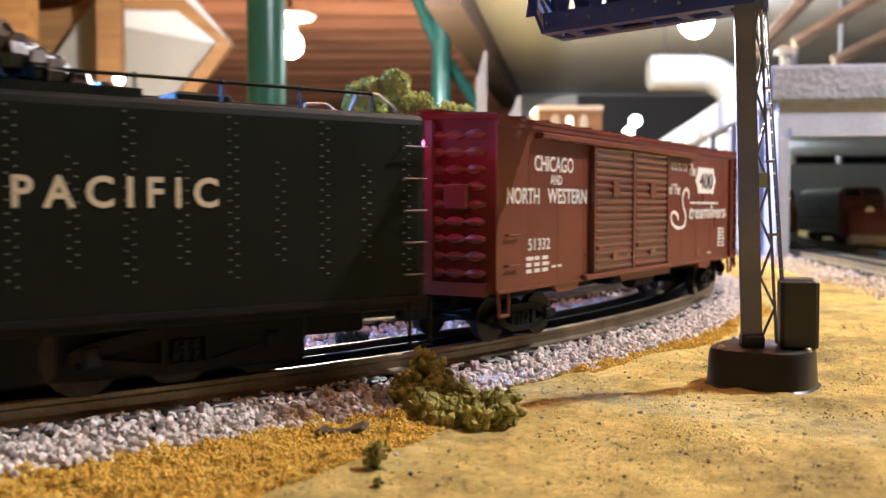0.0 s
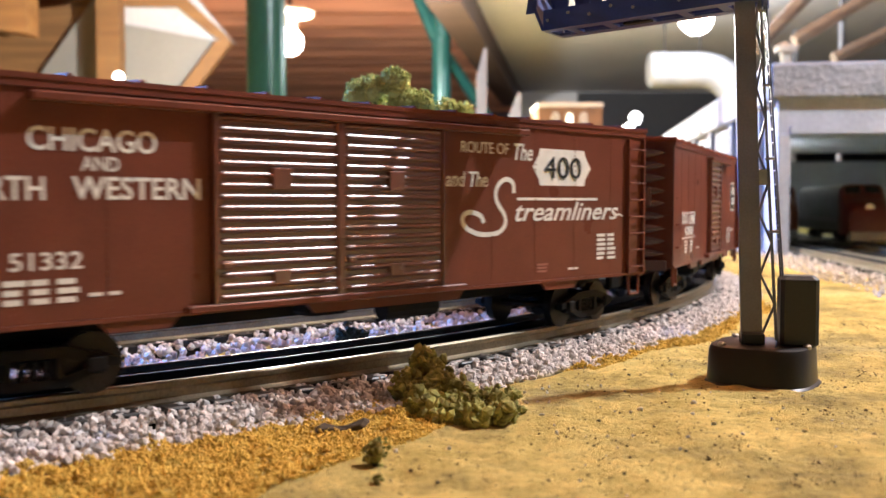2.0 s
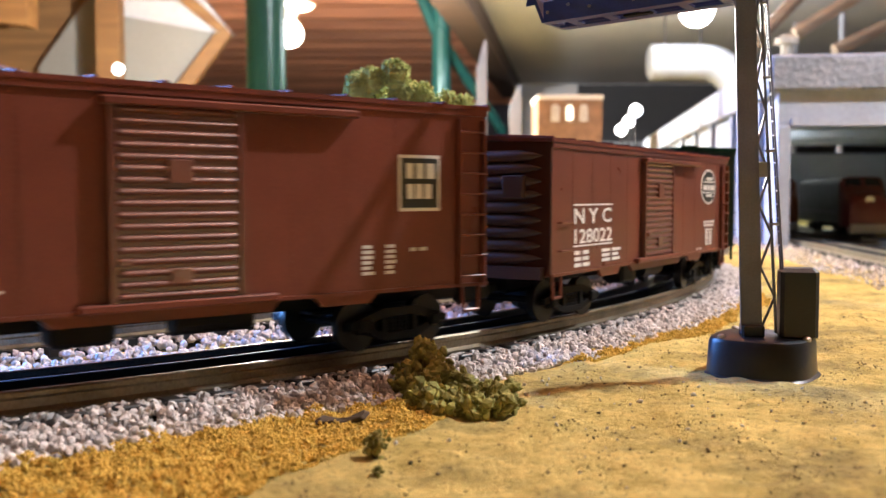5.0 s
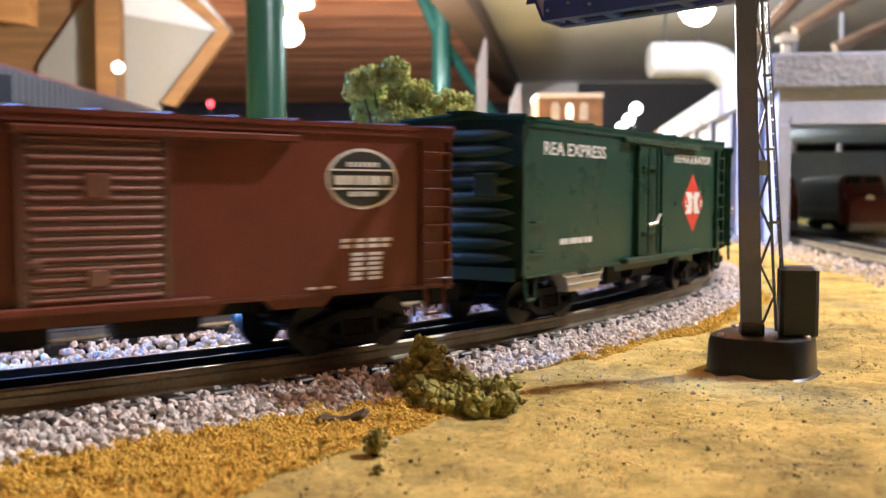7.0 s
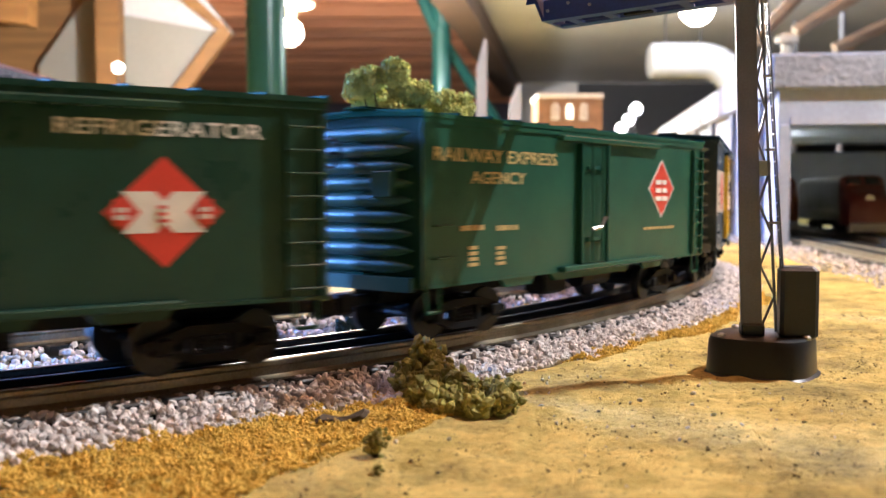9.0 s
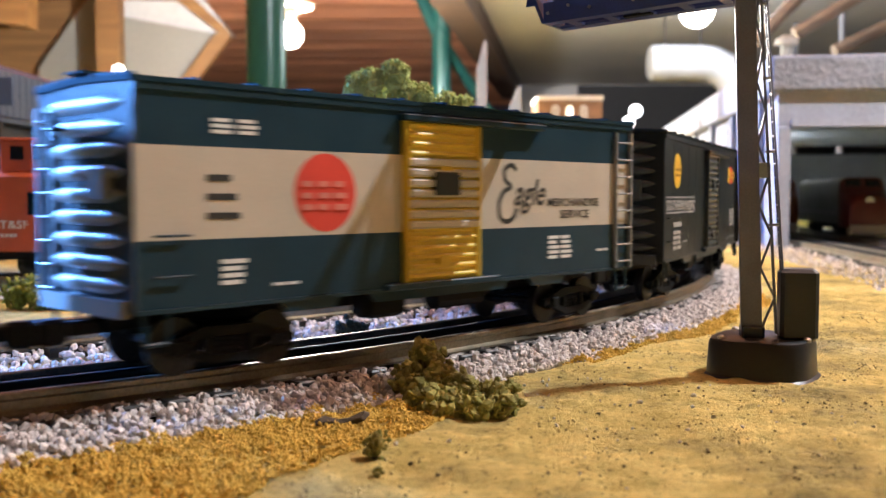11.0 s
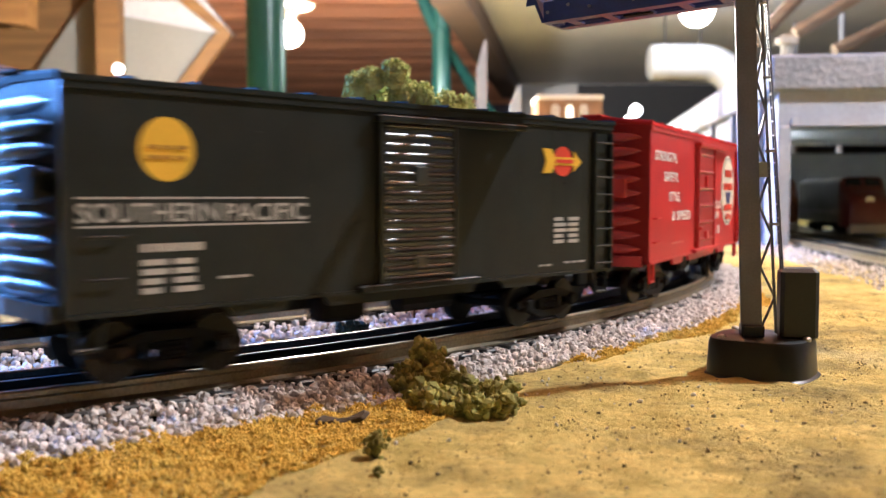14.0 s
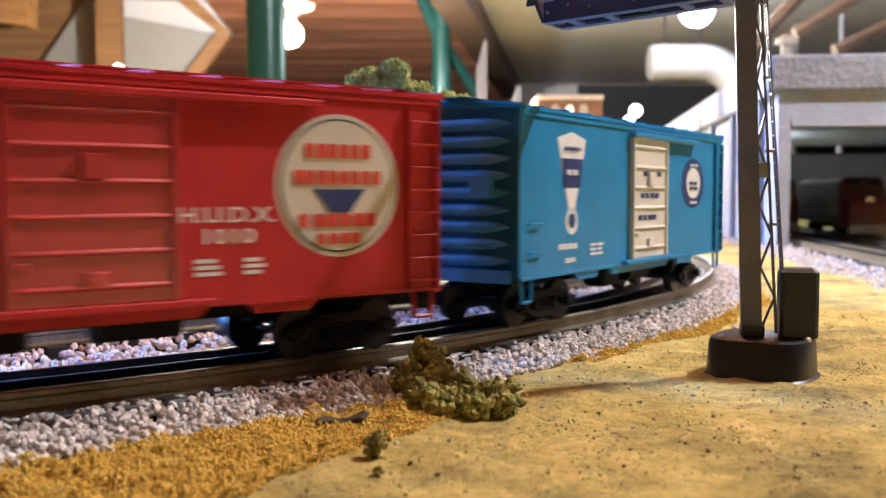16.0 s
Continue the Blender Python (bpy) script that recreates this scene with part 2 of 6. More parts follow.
def ground_material():
    m, t, p = nodes_of("ochre_scenic_sand")
    co = t.nodes.new("ShaderNodeTexCoord")

    def tex(scale, detail, rough=0.6):
        n = t.nodes.new("ShaderNodeTexNoise")
        n.inputs["Scale"].default_value, n.inputs["Detail"].default_value, n.inputs["Roughness"].default_value = scale, detail, rough
        link(t, co.outputs["Object"], n.inputs["Vector"])
        return n

    def ramp(src, a, ca, b, cb):
        r = t.nodes.new("ShaderNodeValToRGB")
        r.color_ramp.elements[0].position, r.color_ramp.elements[1].position = a, b
        r.color_ramp.elements[0].color, r.color_ramp.elements[1].color = (*ca, 1), (*cb, 1)
        link(t, src, r.inputs["Fac"])
        return r.outputs["Color"]

    def mixed(fac, a, b, kind="MIX"):
        x = t.nodes.new("ShaderNodeMix")
        x.data_type, x.blend_type = "RGBA", kind
        if isinstance(fac, float):
            x.inputs["Factor"].default_value = fac
        else:
            link(t, fac, x.inputs["Factor"])
        link(t, a, x.inputs["A"])
        link(t, b, x.inputs["B"])
        return x.outputs["Result"]

    big, mid, fine, speck = tex(16, 7, 0.68), tex(55, 7, 0.7), tex(340, 8, 0.75), tex(1300, 3)
    base = ramp(mid.outputs["Fac"], 0.36, (0.47, 0.365, 0.100), 0.62, (0.75, 0.590, 0.190))
    olive = ramp(fine.outputs["Fac"], 0.35, (0.13, 0.112, 0.042), 0.7, (0.34, 0.28, 0.105))
    patch = ramp(big.outputs["Fac"], 0.48, (0, 0, 0), 0.64, (0.85, 0.85, 0.85))
    c = mixed(patch, base, olive)
    grit = ramp(fine.outputs["Fac"], 0.33, (0.20, 0.15, 0.10), 0.47, (1.10, 1.10, 1.10))
    c = mixed(0.6, c, grit, "MULTIPLY")
    sp = ramp(speck.outputs["Fac"], 0.70, (0, 0, 0), 0.76, (0.6, 0.6, 0.6))
    pale = ramp(mid.outputs["Fac"], 0.3, (0.62, 0.52, 0.34), 0.7, (0.70, 0.60, 0.42))
    c = mixed(sp, c, pale)
    link(t, c, p.inputs["Base Color"])
    p.inputs["Roughness"].default_value = 0.92
    p.inputs["Specular IOR Level"].default_value = 0.2
    b = t.nodes.new("ShaderNodeBump")
    b.inputs["Strength"].default_value, b.inputs["Distance"].default_value = 0.8, 0.0030
    link(t, fine.outputs["Fac"], b.inputs["Height"])
    b2 = t.nodes.new("ShaderNodeBump")
    b2.inputs["Strength"].default_value, b2.inputs["Distance"].default_value = 0.5, 0.0004
    link(t, speck.outputs["Fac"], b2.inputs["Height"])
    link(t, b.outputs["Normal"], b2.inputs["Normal"])
    link(t, b2.outputs["Normal"], p.inputs["Normal"])
    return m


GROUND_MAT = ground_material()


def spaced(lo, hi, dense_lo, dense_hi, fine, coarse):
    """Grid lines, close together between dense_lo and dense_hi."""
    out = list(np.arange(dense_lo, dense_hi, fine))
    step, x = fine, dense_lo
    while x > lo:
        step = min(coarse, step * 1.35)
        x -= step
        out.insert(0, max(x, lo))
    step, x = fine, out[-1]
    while x < hi:
        step = min(coarse, step * 1.35)
        x += step
        out.append(min(x, hi))
    return out


def ground():
    xs, ys = spaced(-1.9, 1.7, -0.14, 0.32, 0.0021, 0.08), spaced(-0.6, 4.2, 0.19, 0.72, 0.0024, 0.08)
    v = [(x, y, height_at(x, y)) for y in ys for x in xs]
    n = len(xs)
    f = [(j * n + i, j * n + i + 1, (j + 1) * n + i + 1, (j + 1) * n + i) for j in range(len(ys) - 1) for i in range(n - 1)]
    me = bpy.data.meshes.new("ground")
    me.from_pydata(v, [], f)
    me.materials.append(GROUND_MAT)
    me.polygons.foreach_set("use_smooth", [True] * len(me.polygons))
    tagged(new("ground", me), "ochre sand scenery with olive and brown patches", "ground", kind="structure")
    s = Shape()
    s.box(-1.9, 1.7, -0.6, 4.2, -0.05, -0.004)
    for x in (-1.85, 1.6):
        for y in (-0.5, 1.8, 4.05):
            s.box(x, x + 0.09, y, y + 0.09, -1.0, -0.05)
    tagged(part("layout_table", s, wood("table_pine", (0.42, 0.27, 0.13), (0.28, 0.16, 0.07))), "plywood layout table on square wooden legs", "table", kind="structure")


ground()

# ---- tracks ----
TIE = surface("black_tie", (0.014, 0.013, 0.012), 0.42, vary=0.35, grain=700, stain=90)


def sweep(path, outline, closed=False):
    """path: (x, y, heading in radians); outline: (offset to the left, z)."""
    rings = []
    for x, y, h in path:
        nx, ny = -math.sin(h), math.cos(h)
        rings.append([(x + nx * o, y + ny * o, z) for o, z in outline])
    if closed:
        rings.append(rings[0])
    s = Shape()
    s.loft(rings, caps=not closed)
    return s


def rail_outline(o, top, w=0.0028, foot=0.0066, h=0.0072):
    a = o
    return [(a - foot / 2, top - h), (a + foot / 2, top - h), (a + foot / 2, top - h + 0.0008), (a + 0.0009, top - h + 0.0018), (a + 0.0009, top - 0.0028), (a + w / 2, top - 0.0020), (a + w / 2, top - 0.0006), (a + w / 4, top),
            (a - w / 4, top), (a - w / 2, top - 0.0006), (a - w / 2, top - 0.0020), (a - 0.0009, top - 0.0028), (a - 0.0009, top - h + 0.0018), (a - foot / 2, top - h + 0.0008)]


def track(path, label, closed=False, tie_step=0.0155, near=None):
    """Three-rail track: each rail is a part, and each tie within reach of near."""
    tr = holder("railway_track", pose(0, 0, 0), label, "railway track")
    tagged(tr, kind="structure")
    for o, mat in ((0.0172, RAIL), (-0.0172, RAIL), (0.0, FRAME)):
        part("rail", sweep(path, rail_outline(o, RAIL_Z), closed), mat, tr, "" if o else "blackened centre rail")
    tie = mesh_of("tie", Shape().box(-0.0042, 0.0042, -0.0270, 0.0270, 0.0085, RAIL_Z - 0.0070, 0.0006), TIE)
    rest = Shape()
    left, count = 0.0, 0
    for (x0, y0, h0), (x1, y1, h1) in zip(path[:-1], path[1:]):
        d = math.hypot(x1 - x0, y1 - y0)
        while left < d:
            u = left / d
            x, y, h = x0 + (x1 - x0) * u, y0 + (y1 - y0) * u, h0 + (h1 - h0) * u
            if near and count < 300 and math.hypot(x - near[0], y - near[1]) < near[2]:
                part("tie", tie, None, tr, "", pose(x, y, 0, 0, 0, math.degrees(h)))
                count += 1
            else:
                c, s = math.cos(h), math.sin(h)
                rest.add([(x + c * a - s * b, y + s * a + c * b, z) for a, b, z in [(i, j, k) for i in (-0.0042, 0.0042) for j in (-0.027, 0.027) for k in (0.0085, RAIL_Z - 0.0070)]],
                         [(0, 1, 3, 2), (4, 6, 7, 5), (0, 4, 5, 1), (2, 3, 7, 6), (0, 2, 6, 4), (1, 5, 7, 3)])
            left += tie_step
        left -= d
    if rest.v:
        part("far_ties", rest, TIE, tr)
    bed = sweep(path, [(-0.030, 0.004), (0.030, 0.004), (0.027, 0.0108), (-0.027, 0.0108)], closed)
    part("roadbed", bed, surface("dark_roadbed", (0.02, 0.019, 0.018), 0.8, vary=0.3), tr)
    return tr


def arc(cx, cy, r, a0, a1, n):
    """Anticlockwise path."""
    return [(cx + r * math.cos(a), cy + r * math.sin(a), a + math.pi / 2) for a in [a0 + (a1 - a0) * i / n for i in range(n + 1)]]


def line(x0, y0, x1, y1, n=6):
    h = math.atan2(y1 - y0, x1 - x0)
    return [(x0 + (x1 - x0) * i / n, y0 + (y1 - y0) * i / n, h) for i in range(n + 1)]


main_path = arc(CX, CY, RAD, -math.pi * 0.75, math.pi * 1.25, 300)
main_path[-1] = (*main_path[0][:2], main_path[-1][2])
track(main_path, "curved three-rail toy track with dull bronze rails on black ties", near=(0.02, 0.45, 0.55))
HB = radians(43.8)
bx, by = -0.1065 - 0.0172 * math.sin(HB), 0.473 + 0.0172 * math.cos(HB)
back_path = line(bx - 1.0 * math.cos(HB), by - 1.0 * math.sin(HB) + 0.0, bx + 0.16 * math.cos(HB), by + 0.16 * math.sin(HB), 12)
bx0, by0 = bx + 0.16 * math.cos(HB), by + 0.16 * math.sin(HB)
rb = 0.62
back_arc = arc(bx0 - rb * math.sin(HB), by0 + rb * math.cos(HB), rb, HB - math.pi / 2, HB + math.pi * 0.42, 60)
back_path = [p for p in back_path if math.hypot(p[0] - CX, p[1] - CY) < RAD - 0.085] + back_arc[1:]
track(back_path, "second three-rail track with bright bronze rails in white ballast")
spur_path = line(-1.30, 0.628, -0.14, 0.720, 8)
track(spur_path, "short three-rail siding under the parked caboose")
shed_path = line(0.345, 0.30, 0.575, 1.95, 10)
track(shed_path, "three-rail track leading into the white engine shed")
track(line(0.5257, 0.85, 0.676, 1.93, 6), "inner three-rail shed track")

# ---- ballast ----
ICO = [(0, 0.526, 0.851), (0, -0.526, 0.851), (0, 0.526, -0.851), (0, -0.526, -0.851), (0.526, 0.851, 0), (-0.526, 0.851, 0), (0.526, -0.851, 0), (-0.526, -0.851, 0), (0.851, 0, 0.526), (0.851, 0, -0.526), (-0.851, 0, 0.526), (-0.851, 0, -0.526)]
ICO_F = [(0, 1, 8), (0, 8, 4), (0, 4, 5), (0, 5, 10), (0, 10, 1), (1, 6, 8), (8, 6, 9), (8, 9, 4), (4, 9, 2), (4, 2, 5), (5, 2, 11), (5, 11, 10), (10, 11, 7), (10, 7, 1), (1, 7, 6), (3, 9, 6), (3, 2, 9), (3, 11, 2), (3, 7, 11), (3, 6, 7)]


OCT = [(1, 0, 0), (-1, 0, 0), (0, 1, 0), (0, -1, 0), (0, 0, 1), (0, 0, -1)]
OCT_F = [(0, 2, 4), (2, 1, 4), (1, 3, 4), (3, 0, 4), (2, 0, 5), (1, 2, 5), (3, 1, 5), (0, 3, 5)]


def crumbs(name, spots, mat, label, category, seed, rough=0.35, squash=(0.7, 1.0), parent=None, smooth=False, small=False):
    """Many small angular lumps in one mesh; spots: rows of x, y, z, size."""
    rng = np.random.default_rng(seed)
    spots = np.asarray(spots, float)
    n = len(spots)
    base = np.asarray(OCT if small else ICO, float)
    k = len(base)
    v = np.repeat(base[None], n, 0) * (1 + rng.uniform(-rough, rough, (n, k, 1)))
    v *= rng.uniform(*squash, (n, 1, 3))
    q = rng.normal(size=(n, 4))
    q /= np.linalg.norm(q, axis=1, keepdims=True)
    w, x, y, z = q.T
    rot = np.stack([1 - 2 * (y * y + z * z), 2 * (x * y - z * w), 2 * (x * z + y * w), 2 * (x * y + z * w), 1 - 2 * (x * x + z * z), 2 * (y * z - x * w), 2 * (x * z - y * w), 2 * (y * z + x * w), 1 - 2 * (x * x + y * y)], 1).reshape(n, 3, 3)
    v = np.einsum("nij,nkj->nki", rot, v) * spots[:, None, 3:4] + spots[:, None, :3]
    f = (np.asarray(OCT_F if small else ICO_F)[None] + k * np.arange(n)[:, None, None]).reshape(-1, 3)
    me = bpy.data.meshes.new(name)
    me.from_pydata(v.reshape(-1, 3).tolist(), [], f.tolist())
    me.materials.append(mat)
    if smooth:
        me.polygons.foreach_set("use_smooth", [True] * len(me.polygons))
    ob = new(name, me)
    if parent:
        ob.parent = parent
        return ob
    return tagged(ob, label, category, kind="stuff")


STONE = surface("white_marble_chips", (0.80, 0.755, 0.72), 0.55, vary=0.18, grain=600, stain=260, bump=0.15, second=(0.62, 0.56, 0.52), island=0.36)


def along(path, n, o0, o1, rng):
    """Random spots beside a path, offset to its left between o0 and o1."""
    p = np.asarray(path)
    seg = np.hypot(*(p[1:, :2] - p[:-1, :2]).T)
    cum = np.concatenate([[0], np.cumsum(seg)])
    d = rng.uniform(0, cum[-1], n)
    x, y, h = np.interp(d, cum, p[:, 0]), np.interp(d, cum, p[:, 1]), np.interp(d, cum, p[:, 2])
    o = rng.uniform(o0, o1, n)
    return x - np.sin(h) * o, y + np.cos(h) * o, o


def ballast():
    rng = np.random.default_rng(3)
    rows = []
    near_arc = arc(CX, CY, RAD, -1.32, 0.12, 60)
    for n, o0, o1 in ((26000, -0.064, -0.0200), (18000, 0.0210, 0.078)):
        x, y, o = along(near_arc, n, o0, o1, rng)
        edge = np.abs(o)
        ragged = 0.052 + 0.009 * np.array([noise.noise((a * 14, b * 14, 9.0)) for a, b in zip(x, y)])
        keep = (edge < ragged) | (o > 0)
        z = 0.0128 - np.clip(edge - 0.024, 0, 1) * 0.15 + rng.uniform(-0.0012, 0.0018, n)
        rows.append(np.stack([x, y, z, rng.uniform(0.0009, 0.0019, n)], 1)[keep])
    x, y, o = along(near_arc, 2600, -0.016, 0.016, rng)
    rows.append(np.stack([x, y, np.full(2600, 0.0098), rng.uniform(0.0008, 0.0014, 2600)], 1))
    crumbs("ballast", np.concatenate(rows), STONE, "white marble chip ballast heaped beside the rails", "ballast", 11)
    rows = []
    for path, n, w in ((back_path[:26], 14000, 0.075), (spur_path, 4500, 0.060), (shed_path, 8500, 0.075)):
        x, y, o = along(path, n, -w, w, rng)
        z = 0.0130 - np.clip(np.abs(o) - 0.026, 0, 1) * 0.10 + rng.uniform(-0.001, 0.0015, n)
        r = np.hypot(x - CX, y - CY)
        keep = (np.abs(o) > 0.021) & (np.abs(r - RAD) > 0.045)
        rows.append(np.stack([x, y, z, rng.uniform(0.0012, 0.0023, n)], 1)[keep])
    crumbs("ballast", np.concatenate(rows), STONE, "white marble chip ballast round the farther tracks", "ballast", 12)


ballast()


# ---- overhead signal gantry ----
def gantry():
    m = BLACK
    # gunmetal tinted blue to carry the left lamp's cast on the mast
    grey = surface("gunmetal_blue_cast", (0.16, 0.165, 0.24), 0.36, 0.0, vary=0.2, grain=1200, stain=60)
    g = holder("signal_gantry", pose(0.1250, 0.3745, SAND - 0.001, 0, 0, 148), "black die-cast overhead signal gantry with lattice mast and relay box", "signal gantry")
    # local x runs along the arm, over the track; local y faces the sand

    def oval(z, k):
        pts = []
        for i in range(32):
            a = 2 * math.pi * i / 32
            c, q = math.cos(a), math.sin(a)
            pts.append((k * 0.0196 * math.copysign(abs(c) ** 0.60, c), k * 0.0195 * math.copysign(abs(q) ** 0.60, q), z))
        return pts

    s = Shape().loft([oval(0, 1.06), oval(0.0018, 1.06), oval(0.0026, 1.0), oval(0.0145, 0.965), oval(0.0162, 0.93), oval(0.0168, 0.86)])
    base = part("base", s, m, g, "black moulded plastic base", smooth=True)
    part("relay_box", Shape().box(-0.0070, 0.0070, -0.0065, 0.0065, 0.016, 0.0435, 0.0014), m, g, "black relay box", pose(-0.0125, -0.002, 0, 0, 0, 20))
    part("mast_shoe", Shape().box(-0.0045, 0.0040, -0.0030, 0.0068, 0.016, 0.0215, 0.0008), m, g, "", pose(0.0042, 0.002, 0, 0, 0, 22))
    for sx, sy in ((-0.016, -0.012), (0.014, -0.013), (0.012, 0.014), (-0.0175, 0.004)):
        part("screw", Shape().lathe([(0.0016, 0.0160), (0.0016, 0.0172), (0.0010, 0.0178)], (sx, sy, 0), "z", 10), METAL_ROD, base)
    top = 0.200
    turn = pose(0.0036, 0.003, 0, 0, 2.0, 22)
    # solid channel, then lattice, then ladder
    mast = Shape().loft([[(-0.0032, 0.0042, 0.018), (0.0036, 0.0042, 0.018), (0.0036, 0.0012, 0.018), (-0.0032, 0.0012, 0.018)],
                         [(-0.0032, 0.0042, top), (0.0034, 0.0042, top), (0.0034, 0.0016, top), (-0.0032, 0.0016, top)]])
    mp = part("mast", mast, grey, g, "grey lacquered mast channel", turn)
    for x0, x1 in ((-0.0038, -0.0036), (-0.0095, -0.0046)):
        part("mast_post", Shape().loft([[(x0 - 0.0005, 0.0036, 0.018), (x0 + 0.0005, 0.0036, 0.018), (x0 + 0.0005, 0.0022, 0.018), (x0 - 0.0005, 0.0022, 0.018)],
                                        [(x1 - 0.0005, 0.0036, top), (x1 + 0.0005, 0.0036, top), (x1 + 0.0005, 0.0022, top), (x1 - 0.0005, 0.0022, top)]]), grey, mp)
    n = 15
    for i in range(n):
        z0, z1 = 0.020 + (top - 0.022) * i / n, 0.020 + (top - 0.022) * (i + 1) / n
        e0, e1 = -0.0095 + 0.0049 * i / n, -0.0095 + 0.0049 * (i + 1) / n
        a, b = (-0.0040, e1) if i % 2 == 0 else (e0, -0.0040)
        part("lattice_bar", Shape().rod((a, 0.003, z0), (b, 0.003, z1), 0.00055, 5), grey, mp)
    part("mast_plate", Shape().box(-0.0085, -0.0040, 0.0024, 0.0036, 0.078, 0.084, 0.0003), METAL_ROD, mp, "small bright stiffening plate")
    lad = part("ladder", Shape().rod((-0.0124, 0.0040, 0.038), (-0.0060, 0.0040, top), 0.00045, 5), grey, g, "", turn)
    part("ladder_stile", Shape().rod((-0.0124, -0.0010, 0.038), (-0.0060, -0.0010, top), 0.00045, 5), grey, lad)
    rung = mesh_of("rung", Shape().rod((0, -0.0010, 0), (0, 0.0040, 0), 0.0004, 5), grey)
    for i in range(26):
        z = 0.041 + 0.0053 * i
        part("rung", rung, None, lad, "", pose(-0.0124 + 0.0064 * (z - 0.038) / (top - 0.038), 0, z))
    for z in (0.060, 0.088, 0.116, 0.144):
        part("ladder_stay", Shape().rod((-0.0122 + 0.0064 * (z - 0.038) / (top - 0.038), 0.0040, z), (-0.0086 + 0.0042 * z / top, 0.0030, z), 0.0006, 5), METAL_ROD, lad)
    # arm over the track: pressed channel, coloured blue, with truss cut-outs
    z0, z1, xe = 0.1480, 0.198, 0.0850
    lean = pose(0, 0, 0, 0, 2.4, 0)
    # blue lamplight on the arm is put into this lacquer
    paint = surface("blue_lit_lacquer", (0.05, 0.075, 0.24), 0.36, 0.1, vary=0.2, grain=1200, stain=60)
    ledges = Shape().box(-0.004, xe, -0.0105, -0.0048, z0, z0 + 0.0012, 0.0003).box(-0.004, xe, 0.0048, 0.0105, z0, z0 + 0.0012, 0.0003)
    for k in range(5):
        ledges.box(0.016 * k + 0.008, 0.016 * k + 0.012, -0.0050, 0.0050, z0 + 0.0001, z0 + 0.0011)
    am = part("arm", ledges, paint, g, "pressed metal truss arm with blue lamplight in its colour", lean)
    for y in (-0.0105, 0.0105):
        part("arm_flange", Shape().box(-0.004, xe - 0.001, y - 0.0005, y + 0.0005, z0, z0 + 0.0085), paint, am)
        part("arm_flange", Shape().box(-0.004, xe + 0.014, y - 0.0005, y + 0.0005, z1 - 0.006, z1), paint, am)
        for i in range(6):
            x0, x1 = 0.0 + 0.0150 * i, 0.0150 * (i + 1)
            for a, b in ((x0, (x0 + x1) / 2), (x1, (x0 + x1) / 2)):
                part("truss_bar", Shape().prism([(a - 0.0022, z0 + 0.008), (a + 0.0022, z0 + 0.008), (b + 0.0022, z1 - 0.005), (b - 0.0022, z1 - 0.005)], y - 0.0005, y + 0.0005), paint, am)
        rivet = mesh_of("rivet", Shape().lathe([(0.0007, -0.0012), (0.0007, -0.0003)] if y < 0 else [(0.0007, 0.0003), (0.0007, 0.0012)], (0, y, 0), "y", 6), METAL_ROD)
        for i in range(9):
            part("rivet", rivet, None, am, "", pose(0.006 + 0.0095 * i, 0, z0 + 0.0040 + 0.002 * (i % 2)))
    part("end_plate", Shape().prism([(xe - 0.0015, z0), (xe, z0), (xe + 0.019, z1), (xe + 0.0175, z1)], -0.0110, 0.0110), paint, am)
    hd = part("signal_head", Shape().box(0.045, 0.058, -0.0062, 0.0062, z0 + 0.0045, z1 + 0.020, 0.0015), BLACK, g, "", lean)
    part("lamp_hood", Shape().lathe([(0.0048, 0.0), (0.0054, 0.006), (0.0048, 0.006)], (0.050, 0.0062, z0 + 0.016), "y", 14), BLACK, hd)
    part("drain_slot", Shape().box(0.040, 0.052, -0.0015, 0.0025, z0 - 0.0006, z0 + 0.0004, 0.0003), FRAME, am)


gantry()


# ---- plants ----
FOAM_OLIVE = surface("olive_foam", (0.44, 0.43, 0.12), 0.95, vary=0.2, grain=900, stain=120, bump=0.5, second=(0.24, 0.21, 0.07), island=0.35, spec=0.1)
FOAM_GREEN = surface("sage_foam", (0.60, 0.63, 0.22), 0.95, vary=0.2, grain=500, stain=60, bump=0.6, second=(0.40, 0.45, 0.14), island=0.25, spec=0.1)
FOAM_YELLOW = surface("golden_foam", (0.80, 0.570, 0.120), 0.95, vary=0.08, grain=900, stain=120, bump=0.2, second=(0.70, 0.47, 0.09), island=0.18, spec=0.1)


